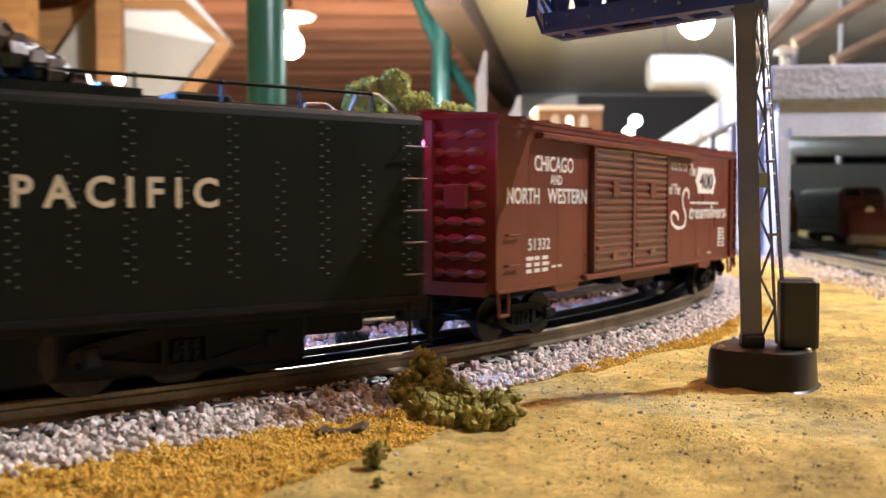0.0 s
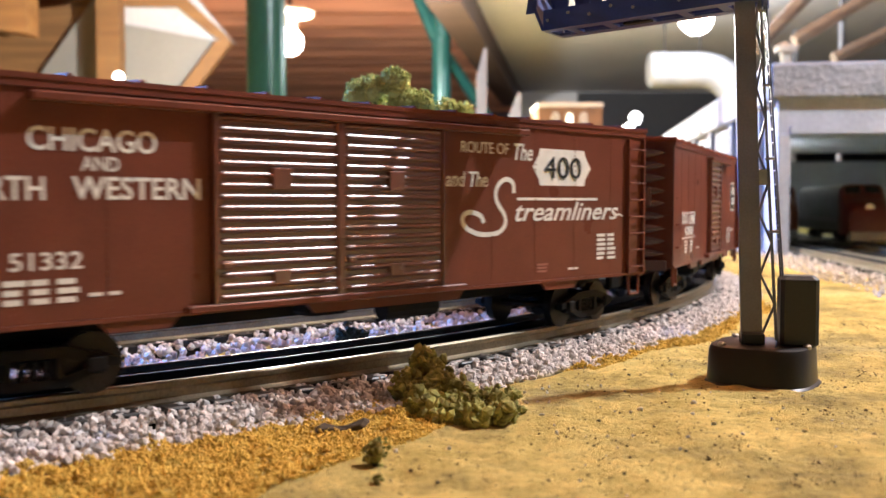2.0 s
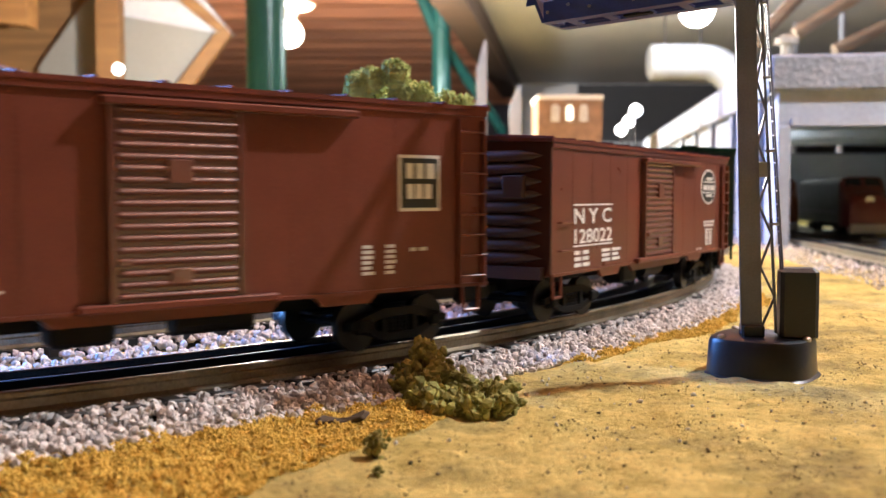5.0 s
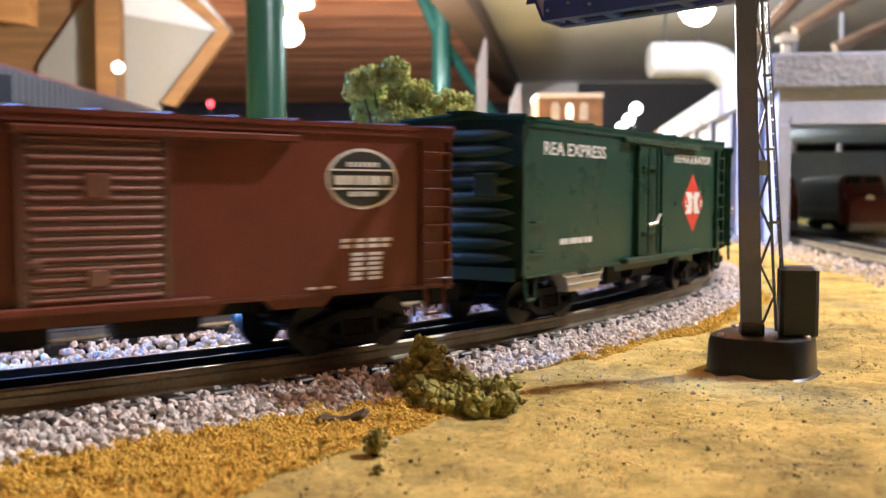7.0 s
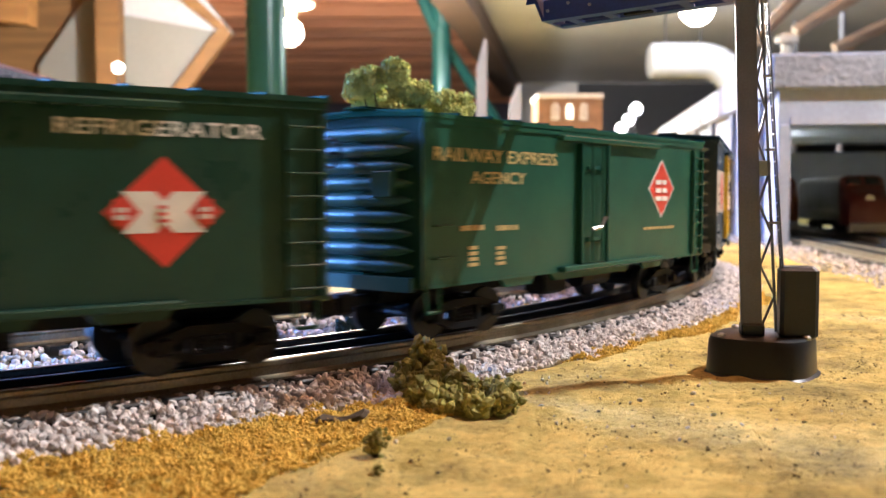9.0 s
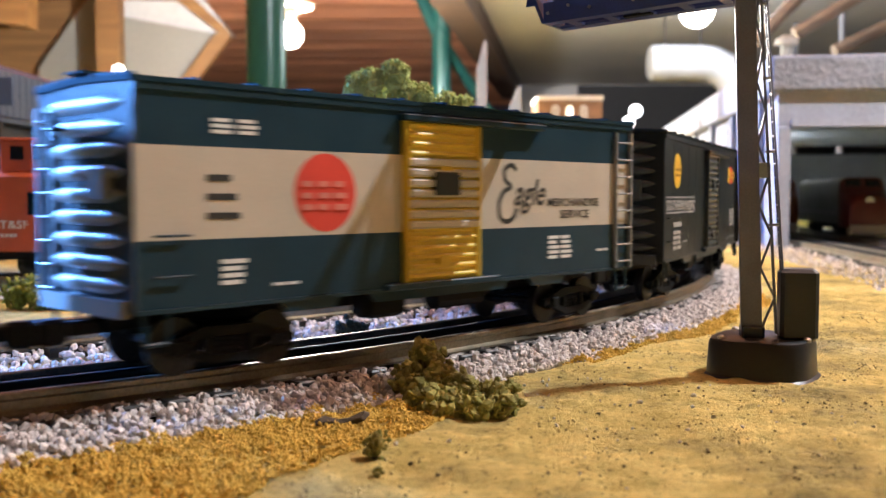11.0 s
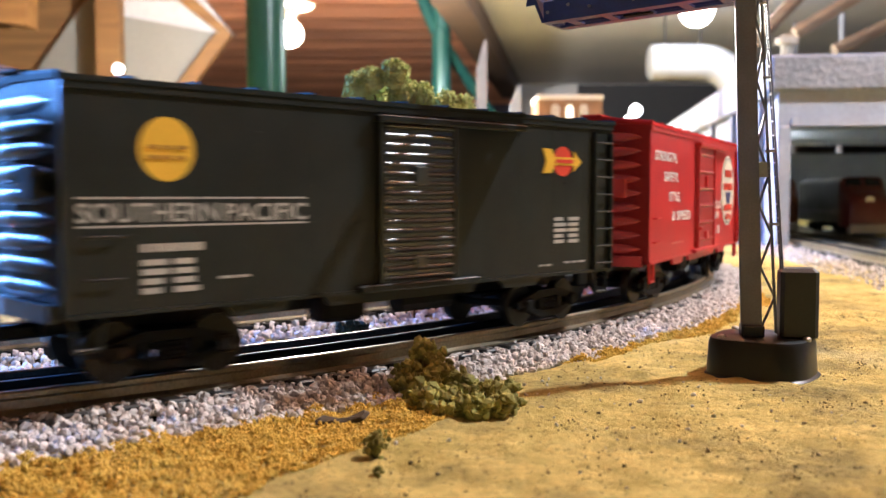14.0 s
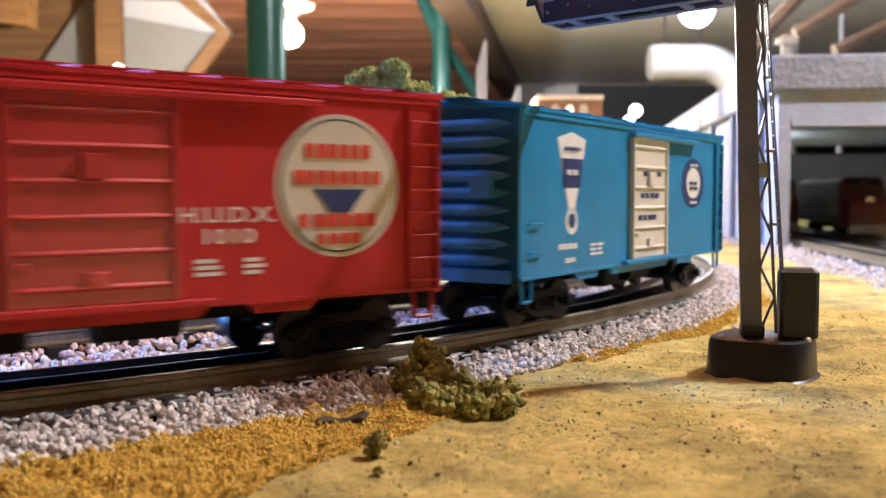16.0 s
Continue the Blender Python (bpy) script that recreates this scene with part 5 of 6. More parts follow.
def eagle_car(angle):
    blue = surface("slate_blue_paint", (0.016, 0.042, 0.066), 0.33, vary=0.15, grain=1400, stain=45, bump=0.03, spec=0.2)
    cream = surface("pale_grey_paint", (0.56, 0.50, 0.42), 0.4, vary=0.1, grain=1400, stain=45, bump=0.03)
    yellow = surface("yellow_door_paint", (0.76, 0.52, 0.02), 0.35, vary=0.12, grain=1400, stain=45, bump=0.03)
    car, mat = boxcar("slate blue boxcar with pale grey band and yellow door", (0.018, 0.042, 0.062), 0.264, angle, "ribbed", ((-0.0022, 0.0412),), "ribs", endcol=(0.22, 0.22, 0.21), doormat=yellow, ladmat=surface("silver_ladder", (0.30, 0.30, 0.30), 0.4, 0.3), eave=0.0925, panels=False, bands=((0.0438, blue), (0.0727, cream), (0.0920, blue)))
    for i in range(7):
        z = 0.0445 + (0.0722 - 0.0445) * (i + 0.5) / 7
        part("door_slat", Shape().box(-0.0216, 0.0170, -HW - 0.0036, -HW - 0.0012, z - 0.0016, z + 0.0014, 0.0007), cream, car, "pale grey band across the yellow door" if i == 0 else "")
    part("placard", Shape().box(-0.0088, 0.0052, -HW - 0.0042, -HW - 0.0012, 0.0575, 0.0665, 0.0004), BLACK, car, "black placard board")
    disc(0.0136, FACE, -0.0594, 0.0585, RED_INK, car, "emblem_panel", label="round red emblem")
    bars(car, -0.0594, 0.0525, FACE - 0.0003, 0.021, 0.0120, 3, 3, surface("pink_ink", (0.75, 0.25, 0.2), 0.5), fill=0.5)
    script_stroke(car, [(0.0442, 0.0682), (0.0412, 0.0703), (0.0368, 0.0685), (0.0368, 0.0642), (0.0405, 0.0612), (0.0362, 0.0592), (0.0330, 0.0545), (0.0336, 0.0487), (0.0375, 0.0466), (0.0420, 0.0480), (0.0446, 0.0520)], 0.0020, BLACK_INK)
    words("agle", 0.0112, BLACK_INK, car, 0.0535, 0.0535, FACE, 0.0215, slant=0.4, bold=0.012)
    words("MERCHANDISE", 0.0036, BLACK_INK, car, 0.0851, 0.0528, FACE, 0.0389, bold=0.008)
    words("SERVICE", 0.0036, BLACK_INK, car, 0.0858, 0.0475, FACE, 0.0219, bold=0.008)
    bars(car, 0.0757, 0.0295, FACE, 0.0184, 0.0110, 5, 2, WHITE_INK)
    bars(car, 0.1080, 0.0315, FACE, 0.009, 0.0018, 1, 3, WHITE_INK)
    bars(car, -0.0960, 0.0290, FACE, 0.012, 0.0090, 4, 1, WHITE_INK)
    bars(car, -0.0760, 0.0275, FACE, 0.012, 0.0016, 1, 2, WHITE_INK)
    bars(car, -0.0950, 0.0770, FACE, 0.020, 0.0055, 3, 2, WHITE_INK)
    bars(car, -0.1000, 0.0500, FACE, 0.014, 0.0180, 3, 1, BLACK_INK, fill=0.35)
    return car


def overnight_car(angle):
    car, mat = boxcar("black boxcar with yellow disc, red and yellow arrow and grey lettering", (0.023, 0.027, 0.027), 0.264, angle, "ribbed", ((0.0056, 0.0400),), "ribs", rough=0.30, second=(0.017, 0.020, 0.020), eave=0.0912)
    grey = surface("pale_grey_lettering", (0.5, 0.48, 0.46), 0.5, vary=0.12)
    disc(0.0098, FACE, -0.0988, 0.0713, YELLOW_INK, car, "emblem_panel", label="round yellow emblem", sx=0.95)
    bars(car, -0.0982, 0.0682, FACE - 0.0003, 0.014, 0.0062, 2, 3, surface("ochre_ink", (0.5, 0.25, 0.02), 0.5), fill=0.4)
    words("SOUTHERN", 0.0056, grey, car, -0.1043, 0.0494, FACE, 0.0464, bold=0.014)
    words("PACIFIC", 0.0056, grey, car, -0.0625, 0.0492, FACE, 0.0321, bold=0.014)
    for z in (0.0562, 0.0478):
        part("lettering", Shape().box(-0.1275, -0.0465, FACE, -HW, z, z + 0.0006), grey, car)
    bars(car, -0.0970, 0.0402, FACE, 0.0215, 0.0040, 1, 6, grey)
    bars(car, -0.0970, 0.0275, FACE, 0.0215, 0.0115, 4, 2, grey)
    bars(car, -0.0745, 0.0307, FACE, 0.0132, 0.0014, 1, 2, grey)
    x, z = 0.0938, 0.0724
    disc(0.0066, FACE, x + 0.0008, z, RED_INK, car, "emblem_panel", label="red disc behind a yellow arrow")
    poly([(x - 0.0135, z - 0.0055), (x - 0.0075, z - 0.0052), (x - 0.0050, z - 0.0018), (x + 0.0085, z - 0.0018), (x + 0.0080, z - 0.0048), (x + 0.0140, z), (x + 0.0080, z + 0.0048), (x + 0.0085, z + 0.0018), (x - 0.0050, z + 0.0018), (x - 0.0075, z + 0.0052), (x - 0.0135, z + 0.0055), (x - 0.0110, z)], FACE - 0.0003, YELLOW_INK, car, "emblem_panel", "yellow arrow")
    part("emblem_panel", Shape().box(x - 0.0045, x + 0.0075, FACE - 0.0006, -HW, z - 0.0008, z + 0.0008), RED_INK, car)
    bars(car, 0.0987, 0.0360, FACE, 0.0200, 0.0125, 5, 2, grey)
    bars(car, 0.083, 0.0262, FACE, 0.009, 0.0014, 1, 2, grey)
    bars(car, 0.104, 0.0268, FACE, 0.016, 0.0014, 1, 3, grey)
    return car


def red_car(angle):
    car, mat = boxcar("bright red boxcar with white slogan and a round cream emblem", (0.52, 0.034, 0.036), 0.264, angle, "panelled", ((0.0033, 0.0510),), "ribs", rough=0.33, panels=False, eave=0.0942, rise=0.0036)
    for i, (t, x, w) in enumerate((("STRENGTH,", -0.0975, 0.0500), ("SAFETY,", -0.0850, 0.0340), ("STYLE,", -0.0767, 0.0270), ("& SPEED", -0.0592, 0.0480))):
        words(t, 0.0050, WHITE_INK, car, x, 0.0758 - i * 0.0108, FACE, w, bold=0.016)
    bars(car, -0.067, 0.0300, FACE, 0.030, 0.0016, 1, 4, surface("pink_ink", (0.75, 0.25, 0.2), 0.5))
    cream = surface("cream_emblem", (0.72, 0.66, 0.56), 0.5, vary=0.12)
    x, z = 0.0879, 0.0607
    disc(0.0248, FACE, x, z, cream, car, "emblem_panel", label="round cream emblem with red bands")
    disc(0.0232, FACE - 0.0002, x, z, BLACK_INK, car, "emblem_panel")
    disc(0.0225, FACE - 0.0003, x, z, cream, car, "emblem_panel")
    for dz, w, h, n in ((0.0095, 0.027, 0.0052, 6), (0.0005, 0.036, 0.0050, 8), (-0.0142, 0.032, 0.0048, 6), (-0.0202, 0.018, 0.0040, 4)):
        bars(car, x, z + dz, FACE - 0.0006, w, h, 1, n, RED_INK, fill=0.95)
    poly([(x - 0.0105, z - 0.0012), (x + 0.0105, z - 0.0012), (x + 0.0040, z - 0.0092), (x - 0.0040, z - 0.0092)], FACE - 0.0006, NAVY_INK, car, "emblem_panel", "dark blue wedge")
    words("H.U.D.X.", 0.0050, WHITE_INK, car, 0.0464, 0.0487, FACE, 0.0335, bold=0.01)
    words("1010", 0.0048, WHITE_INK, car, 0.0467, 0.0418, FACE, 0.0177, bold=0.01)
    bars(car, 0.0400, 0.0315, FACE, 0.011, 0.0062, 3, 1, WHITE_INK)
    bars(car, 0.0560, 0.0315, FACE, 0.009, 0.0062, 3, 1, WHITE_INK)
    return car


def blue_car(angle):
    white = surface("white_door_paint", (0.72, 0.69, 0.60), 0.45, vary=0.1, grain=1400, stain=45)
    car, mat = boxcar("bright blue boxcar with a white sliding door and blue emblems", (0.035, 0.24, 0.50), 0.264, angle, "panelled", ((0.0070, 0.0480),), "ribs", rough=0.32, doormat=white, panels=False, eave=0.0942, rise=0.0036)
    x = -0.0834
    poly([(x - 0.0142, 0.0830), (x, 0.0860), (x + 0.0142, 0.0830), (x + 0.0085, 0.0640), (x + 0.005, 0.0560), (x - 0.005, 0.0560), (x - 0.0085, 0.0640)], FACE, WHITE_INK, car, "emblem_panel", "white shield with a navy band")
    poly([(x - 0.0105, 0.0740), (x + 0.0105, 0.0740), (x + 0.0080, 0.0610), (x - 0.0080, 0.0610)], FACE - 0.0003, NAVY_INK, car, "emblem_panel")
    bars(car, x, 0.0665, FACE - 0.0006, 0.012, 0.0040, 1, 2, WHITE_INK)
    bars(car, x, 0.0775, FACE - 0.0006, 0.017, 0.0028, 1, 5, NAVY_INK)
    disc(0.0060, FACE, x, 0.0455, WHITE_INK, car, "emblem_panel")
    disc(0.0035, FACE - 0.0003, x, 0.0460, NAVY_INK, car, "emblem_panel")
    poly([(x - 0.0045, 0.056), (x + 0.0045, 0.056), (x + 0.003, 0.050), (x - 0.003, 0.050)], FACE, WHITE_INK, car, "emblem_panel")
    bars(car, x - 0.003, 0.0330, FACE, 0.020, 0.0042, 1, 4, WHITE_INK)
    bars(car, x - 0.001, 0.0268, FACE, 0.010, 0.0036, 1, 3, WHITE_INK)
    bars(car, x + 0.028, 0.0290, FACE, 0.016, 0.0065, 3, 2, WHITE_INK)
    x, z = 0.0785, 0.0646
    disc(0.0147, FACE, x, z, NAVY_INK, car, "emblem_panel", label="round navy and white emblem", sx=1.3)
    disc(0.0090, FACE - 0.0003, x, z, WHITE_INK, car, "emblem_panel", sx=1.3)
    bars(car, x, z - 0.0040, FACE - 0.0006, 0.014, 0.0060, 2, 2, NAVY_INK)
    bars(car, x, z + 0.0098, FACE - 0.0006, 0.014, 0.0024, 1, 5, WHITE_INK)
    bars(car, x, z - 0.0122, FACE - 0.0006, 0.012, 0.0024, 1, 4, WHITE_INK)
    for i in range(3):
        bars(car, 0.0075 + 0.003 * (i - 1) * -1, 0.0675 - i * 0.0115, -HW - 0.0018, 0.026, 0.0042, 1, 4, NAVY_INK)
    return car


def tender(angle):
    """Long steam-engine tender: riveted tank, coal bunker, railings, marker lights, three-axle trucks."""
    L = 0.285
    hw = 0.0325
    bolster = L / 2 - 0.058
    r = RAD - (2 * bolster) ** 2 / 8 / RAD
    yaw = math.degrees(math.asin(bolster / RAD))
    car = holder("tender", on_circle(angle, r), "very dark green locomotive tender with riveted tank and cream lettering", "tender", "freight cars of the train")
    mat = surface("brunswick_green_paint", (0.0040, 0.0080, 0.0052), 0.5, vary=0.25, grain=1400, stain=40, bump=0.03, spec=0.16)
    x = L / 2
    z0, z1 = 0.0235, 0.0905
    sec = [(-hw, z0), (-hw, z1 - 0.004)] + [(-hw + 0.004 * (1 - math.cos(a)), z1 - 0.004 + 0.004 * math.sin(a)) for a in (0.5, 1.0, 1.57)]
    sec = sec + [(-y, z) for y, z in reversed(sec)]
    s = Shape()
    s.loft([[(-x, y, z) for y, z in sec], [(x - 0.003, y, z) for y, z in sec], [(x, y * 0.97, z) for y, z in sec]])
    body = part("tank", s, mat, car)
    rv = Shape()
    i = 0
    xx = 0.1343
    while xx > -x + 0.01:
        top = z1 - 0.005 if i % 2 == 0 else z1 - 0.019
        for k in range(14 if i % 2 == 0 else 9):
            z = top - k * 0.0038
            for e in (-0.0012, 0.0012):
                zz = z - (0.0019 if e > 0 else 0)
                rv.box(xx + e - 0.00036, xx + e + 0.00036, -hw - 0.0004, -hw, zz - 0.00024, zz + 0.00024)
        xx -= 0.0166
        i += 1
    # rivets coloured pale grey so that their glints are part of the colour
    part("rivet_seam", rv, surface("pale_glint_rivets", (0.30, 0.31, 0.28), 0.40, vary=0.3), body)
    coal = Shape()
    rnd = random.Random(5)
    for k in range(700):
        cx, cy = rnd.uniform(-x + 0.012, 0.034), rnd.uniform(-0.026, 0.026)
        hgt = 0.026 * math.cos(cy / 0.03 * 1.1) * min(1, (0.040 - cx) / 0.040)
        q = rnd.uniform(0.0025, 0.005)
        a = rnd.uniform(0, 3)
        ring = [[(cx + q * f * math.cos(a + j * 1.26 + rnd.uniform(-.3, .3)), cy + q * f * math.sin(a + j * 1.26), z1 - 0.004 + hgt + dz * q) for j in range(5)] for f, dz in ((0.6, -1), (1, 0), (0.5, 0.9))]
        coal.loft(ring)
    part("coal_load", coal, surface("coal", (0.012, 0.012, 0.013), 0.35, vary=0.4), car, "heaped black coal")
    deck = Shape()
    deck.box(-x, 0.040, -hw + 0.003, -hw + 0.005, z1 - 0.001, z1 + 0.0025)
    deck.box(-x, 0.040, hw - 0.005, hw - 0.003, z1 - 0.001, z1 + 0.0025)
    deck.box(0.058, 0.078, -0.010, 0.010, z1 - 0.001, z1 + 0.005, 0.001)
    part("bunker_coaming", deck, mat, car)
    for sg in (-1, 1):
        s = Shape()
        y = sg * (hw - 0.0045)
        s.pipe([(0.010, y, z1 + 0.0065), (x - 0.020, y, z1 + 0.0065)], 0.0006, 6)
        hr = part("handrail", s, mat, car)
        for k in range(5):
            px = 0.010 + (x - 0.030) * k / 4
            part("stanchion", Shape().rod((px, y, z1 - 0.001), (px, y, z1 + 0.0065), 0.0005, 6).lathe([(0.0003, -0.0011), (0.0011, 0), (0.0003, 0.0011)], (px, y, z1 + 0.0065), "z", 8), mat, hr)
        part("hose", Shape().pipe([(x - 0.024, y * 0.7, z1), (x - 0.021, y * 0.7, z1 + 0.007), (x - 0.012, y * 0.7, z1 + 0.0075), (x - 0.005, y * 0.7, z1 + 0.003), (x + 0.001, y * 0.7, z1 - 0.006)], 0.0006, 6), METAL_ROD, car, "thin bare metal pipe")
        ladder(car, x, sg * 0.020, 1, mat, 6, z0 + 0.008, z1 - 0.005, 0.013, "y", METAL_ROD)
        lamp_ob = part("marker_light", Shape().lathe([(0.0004, 0.0), (0.0017, 0.0006), (0.0022, 0.0022), (0.0017, 0.0038), (0.0004, 0.0044)], (x + 0.0002, sg * 0.0245, z1 - 0.010), "x", 14), glow("red_marker_glow", (1.0, 0.02, 0.16), 150.0), car, "glowing red marker light", smooth=True)
        part("lamp_housing", Shape().lathe([(0.0026, -0.0006), (0.0030, 0.0016), (0.0024, 0.0016)], (x, sg * 0.0245, z1 - 0.010), "x", 14), BLACK, lamp_ob)
    g = mesh_of("grab_iron", Shape().pipe([(-0.0030, 0, 0), (-0.0030, -0.0018, 0), (0.0065, -0.0018, 0), (0.0065, 0, 0)], 0.00036, 6), STEEL)
    for k in range(5):
        part("grab_iron", g, None, car, "", pose(x - 0.0068, -hw, z1 - 0.012 - k * 0.0115))
    words("PACIFIC", 0.0090, surface("cream_lettering", (0.72, 0.66, 0.55), 0.5, vary=0.1), car, 0.0322, 0.0570, -hw - 0.00012, 0.0612, bold=0.022, spacing=1.5)
    words("SOUTHERN", 0.0090, surface("cream_lettering", (0.72, 0.66, 0.55), 0.5, vary=0.1), car, -0.072, 0.0565, -hw - 0.00012, 0.090, bold=0.022, spacing=1.4)
    fr = Shape()
    fr.box(-x - 0.004, x + 0.003, -hw + 0.001, hw - 0.001, 0.0195, z0 + 0.0005, 0.0008)
    for sg in (-1, 1):
        fr.box(-x, x, *sorted((sg * (hw - 0.0005), sg * (hw + 0.001))), z0 - 0.001, z0 + 0.0012)
        fr.pipe([(x - 0.006, sg * (hw - 0.001), z0), (x - 0.006, sg * (hw - 0.001), 0.006), (x + 0.003, sg * (hw - 0.001), 0.006), (x + 0.003, sg * (hw - 0.001), z0)], 0.0008, 6)
    fr.box(-x, x - 0.044, -0.0235, 0.0235, 0.0035, 0.0200, 0.001)
    fr.box(x - 0.046, x - 0.012, -0.010, 0.010, 0.010, 0.0200, 0.001)
    part("underframe", fr, FRAME, car)
    big = wheelset_mesh(1.36)
    for sx in (-1, 1):
        t = part("truck", BOLSTER, None, car, "black six-wheel tender truck", pose(0.052 if sx > 0 else -0.078, 0, 0, 0, 0, sx * yaw))
        for sg in (-1, 1):
            f = side_frame(sg, 0.031)
            f.v = [(a, b + sg * 0.002, c * 1.3) for a, b, c in f.v]
            part("side_frame", f, FRAME, t)
        for wx in (-0.031, 0, 0.031):
            w = part("wheelset", big, None, t, "", pose(wx, 0, 0.0088 * 1.36))
            WHEELS.append((w, wx, 0.0088 * 1.36))
        part("coupler", coupler_shape(sx, sx * x), FRAME, car)
    TRAIN.append((car, angle, r))
    return car


tender(-0.9439)
fifty_foot_car()
soo_car(-0.1940)
nyc_car(0.1366)
express_reefer(0.4671)
railway_reefer(0.7971)
eagle_car(1.1266)
overnight_car(1.4565)
overnight_car(1.7860)
red_car(2.1164)
blue_car(2.4507)

# ---- parked caboose, lineside buildings, shed ----
def px_at(px, py, y, hz=343.0):
    """A place at distance y that shows at column px and row py when the horizon lies at row hz."""
    return ((px - 784) / 1705 * y, y, EYE_Z + (hz - py) / 1705 * y)


def caboose():
    red = surface("caboose_red", (0.55, 0.10, 0.03), 0.4, vary=0.2, grain=1400, stain=45)
    c = holder("caboose", pose(-0.337, 0.7045, RAIL_Z, 0, 0, 4.5), "orange-red caboose with cupola parked on the siding", "caboose")
    L, hw = 0.175, 0.030
    s = Shape()
    s.box(-L / 2, L / 2, -hw, hw, 0.018, 0.070, 0.0006)
    body = part("body", s, red, c)
    r = Shape()
    o = [(-hw - 0.002, 0.0695), (-hw - 0.002, 0.0708), (-0.016, 0.0768), (0.016, 0.0768), (hw + 0.002, 0.0708), (hw + 0.002, 0.0695)]
    r.loft([[(-L / 2 - 0.016, y, z) for y, z in o], [(L / 2 + 0.016, y, z) for y, z in o]])
    part("roof", r, red, c)
    cu = part("cupola", Shape().box(0.022, 0.062, -0.024, 0.024, 0.074, 0.0965, 0.001), red, c)
    part("cupola_roof", Shape().box(0.019, 0.065, -0.026, 0.026, 0.0963, 0.0985, 0.0008), red, cu)
    dark = surface("dark_window", (0.01, 0.01, 0.014), 0.12)
    for x in (0.034, 0.050):
        part("window", Shape().box(x - 0.0045, x + 0.0045, -0.0246, -0.0236, 0.083, 0.0925), dark, cu)
    for x in (-0.062, -0.030, 0.0, 0.047, 0.064):
        w = part("window", Shape().box(x - 0.0042, x + 0.0042, -hw - 0.0006, -hw + 0.0004, 0.044, 0.060), dark, c)
        part("window_frame", Shape().box(x - 0.0052, x + 0.0052, -hw - 0.0012, -hw, 0.0425, 0.0440).box(x - 0.0052, x + 0.0052, -hw - 0.0012, -hw, 0.060, 0.0612), red, w)
    words("AT&SF", 0.0055, WHITE_INK, c, 0.030, 0.0345, -hw - 0.0003, 0.026, bold=0.01)
    bars(c, 0.030, 0.0285, -hw - 0.0003, 0.012, 0.0035, 1, 4, WHITE_INK)
    for sx in (-1, 1):
        pl = part("platform", Shape().box(*sorted((sx * L / 2, sx * (L / 2 + 0.016))), -hw, hw, 0.016, 0.0195, 0.0005), FRAME, c)
        part("railing", Shape().pipe([(sx * (L / 2 + 0.015), -hw + 0.001, 0.019), (sx * (L / 2 + 0.015), -hw + 0.001, 0.038), (sx * (L / 2 + 0.015), hw - 0.001, 0.038), (sx * (L / 2 + 0.015), hw - 0.001, 0.019)], 0.0006, 6), red, pl)
        part("ladder", Shape().rod((sx * (L / 2 + 0.012), -0.022, 0.019), (sx * (L / 2 + 0.012), -0.022, 0.075), 0.0006, 5).rod((sx * (L / 2 + 0.012), -0.010, 0.019), (sx * (L / 2 + 0.012), -0.010, 0.075), 0.0006, 5), red, pl)
        t = part("truck", BOLSTER, None, c, "", pose(sx * 0.058, 0, 0))
        for sg in (-1, 1):
            part("side_frame", FRAMES[sg], None, t)
        for wx in (-0.0175, 0.0175):
            part("wheelset", WHEELSET, None, t, "", pose(wx, 0, 0.0088))
    part("underframe", Shape().box(-L / 2, L / 2, -0.022, 0.022, 0.012, 0.018, 0.001), FRAME, c)
    part("marker_light", Shape().lathe([(0.0006, 0), (0.0030, 0.0010), (0.0036, 0.0030), (0.0026, 0.0050), (0.0006, 0.0056)], (L / 2 + 0.012, -0.024, 0.030), "x", 14), glow("tail_glow", (1.0, 0.03, 0.10), 25.0), c, "glowing red tail light", smooth=True)


caboose()


def blue_warehouse():
    """Long low building with a blue corrugated upper wall over a dark open dock."""
    b = holder("warehouse", pose(0, 0, SAND), "long dark lineside building with blue corrugated upper wall", "warehouse")
    blue = surface("blue_sheet_metal", (0.004, 0.020, 0.062), 0.45, vary=0.25, grain=300, stain=25)
    dark = surface("dock_black", (0.012, 0.012, 0.014), 0.7, vary=0.3)
    x0, x1, y0, y1 = -0.62, -0.475, 1.02, 1.68
    # closed black block stands in for the shade inside the open dock
    part("wall", Shape().box(x0 + 0.01, x1 - 0.01, y0 + 0.01, y1 - 0.01, 0, 0.150, 0.001), dark, b)
    part("roof", Shape().box(x0, x1, y0, y1, 0.150, 0.156, 0.001).loft([[(x0, y0, 0.205), (x1, y0, 0.205), (x1 - 0.04, y0 + 0.02, 0.222), (x0 + 0.04, y0 + 0.02, 0.222)], [(x0, y1, 0.205), (x1, y1, 0.205), (x1 - 0.04, y1 - 0.02, 0.222), (x0 + 0.04, y1 - 0.02, 0.222)]]), blue, b)
    sheet = mesh_of("wall_sheet", Shape().box(-0.0015, 0.0015, 0, 0.0155, 0.156, 0.206, 0.0006), blue)
    for i in range(40):
        part("wall_sheet", sheet, None, b, "", pose(x1, y0 + 0.0165 * i, 0))
    sheet = mesh_of("wall_sheet", Shape().box(0, 0.0155, -0.0015, 0.0015, 0.156, 0.206, 0.0006), blue)
    for i in range(8):
        part("wall_sheet", sheet, None, b, "", pose(x0 + 0.0165 * i, y0, 0))
    for i in range(6):
        part("post", Shape().box(x1 - 0.006, x1, y0 + 0.02 + 0.12 * i, y0 + 0.026 + 0.12 * i, 0, 0.150), dark, b)
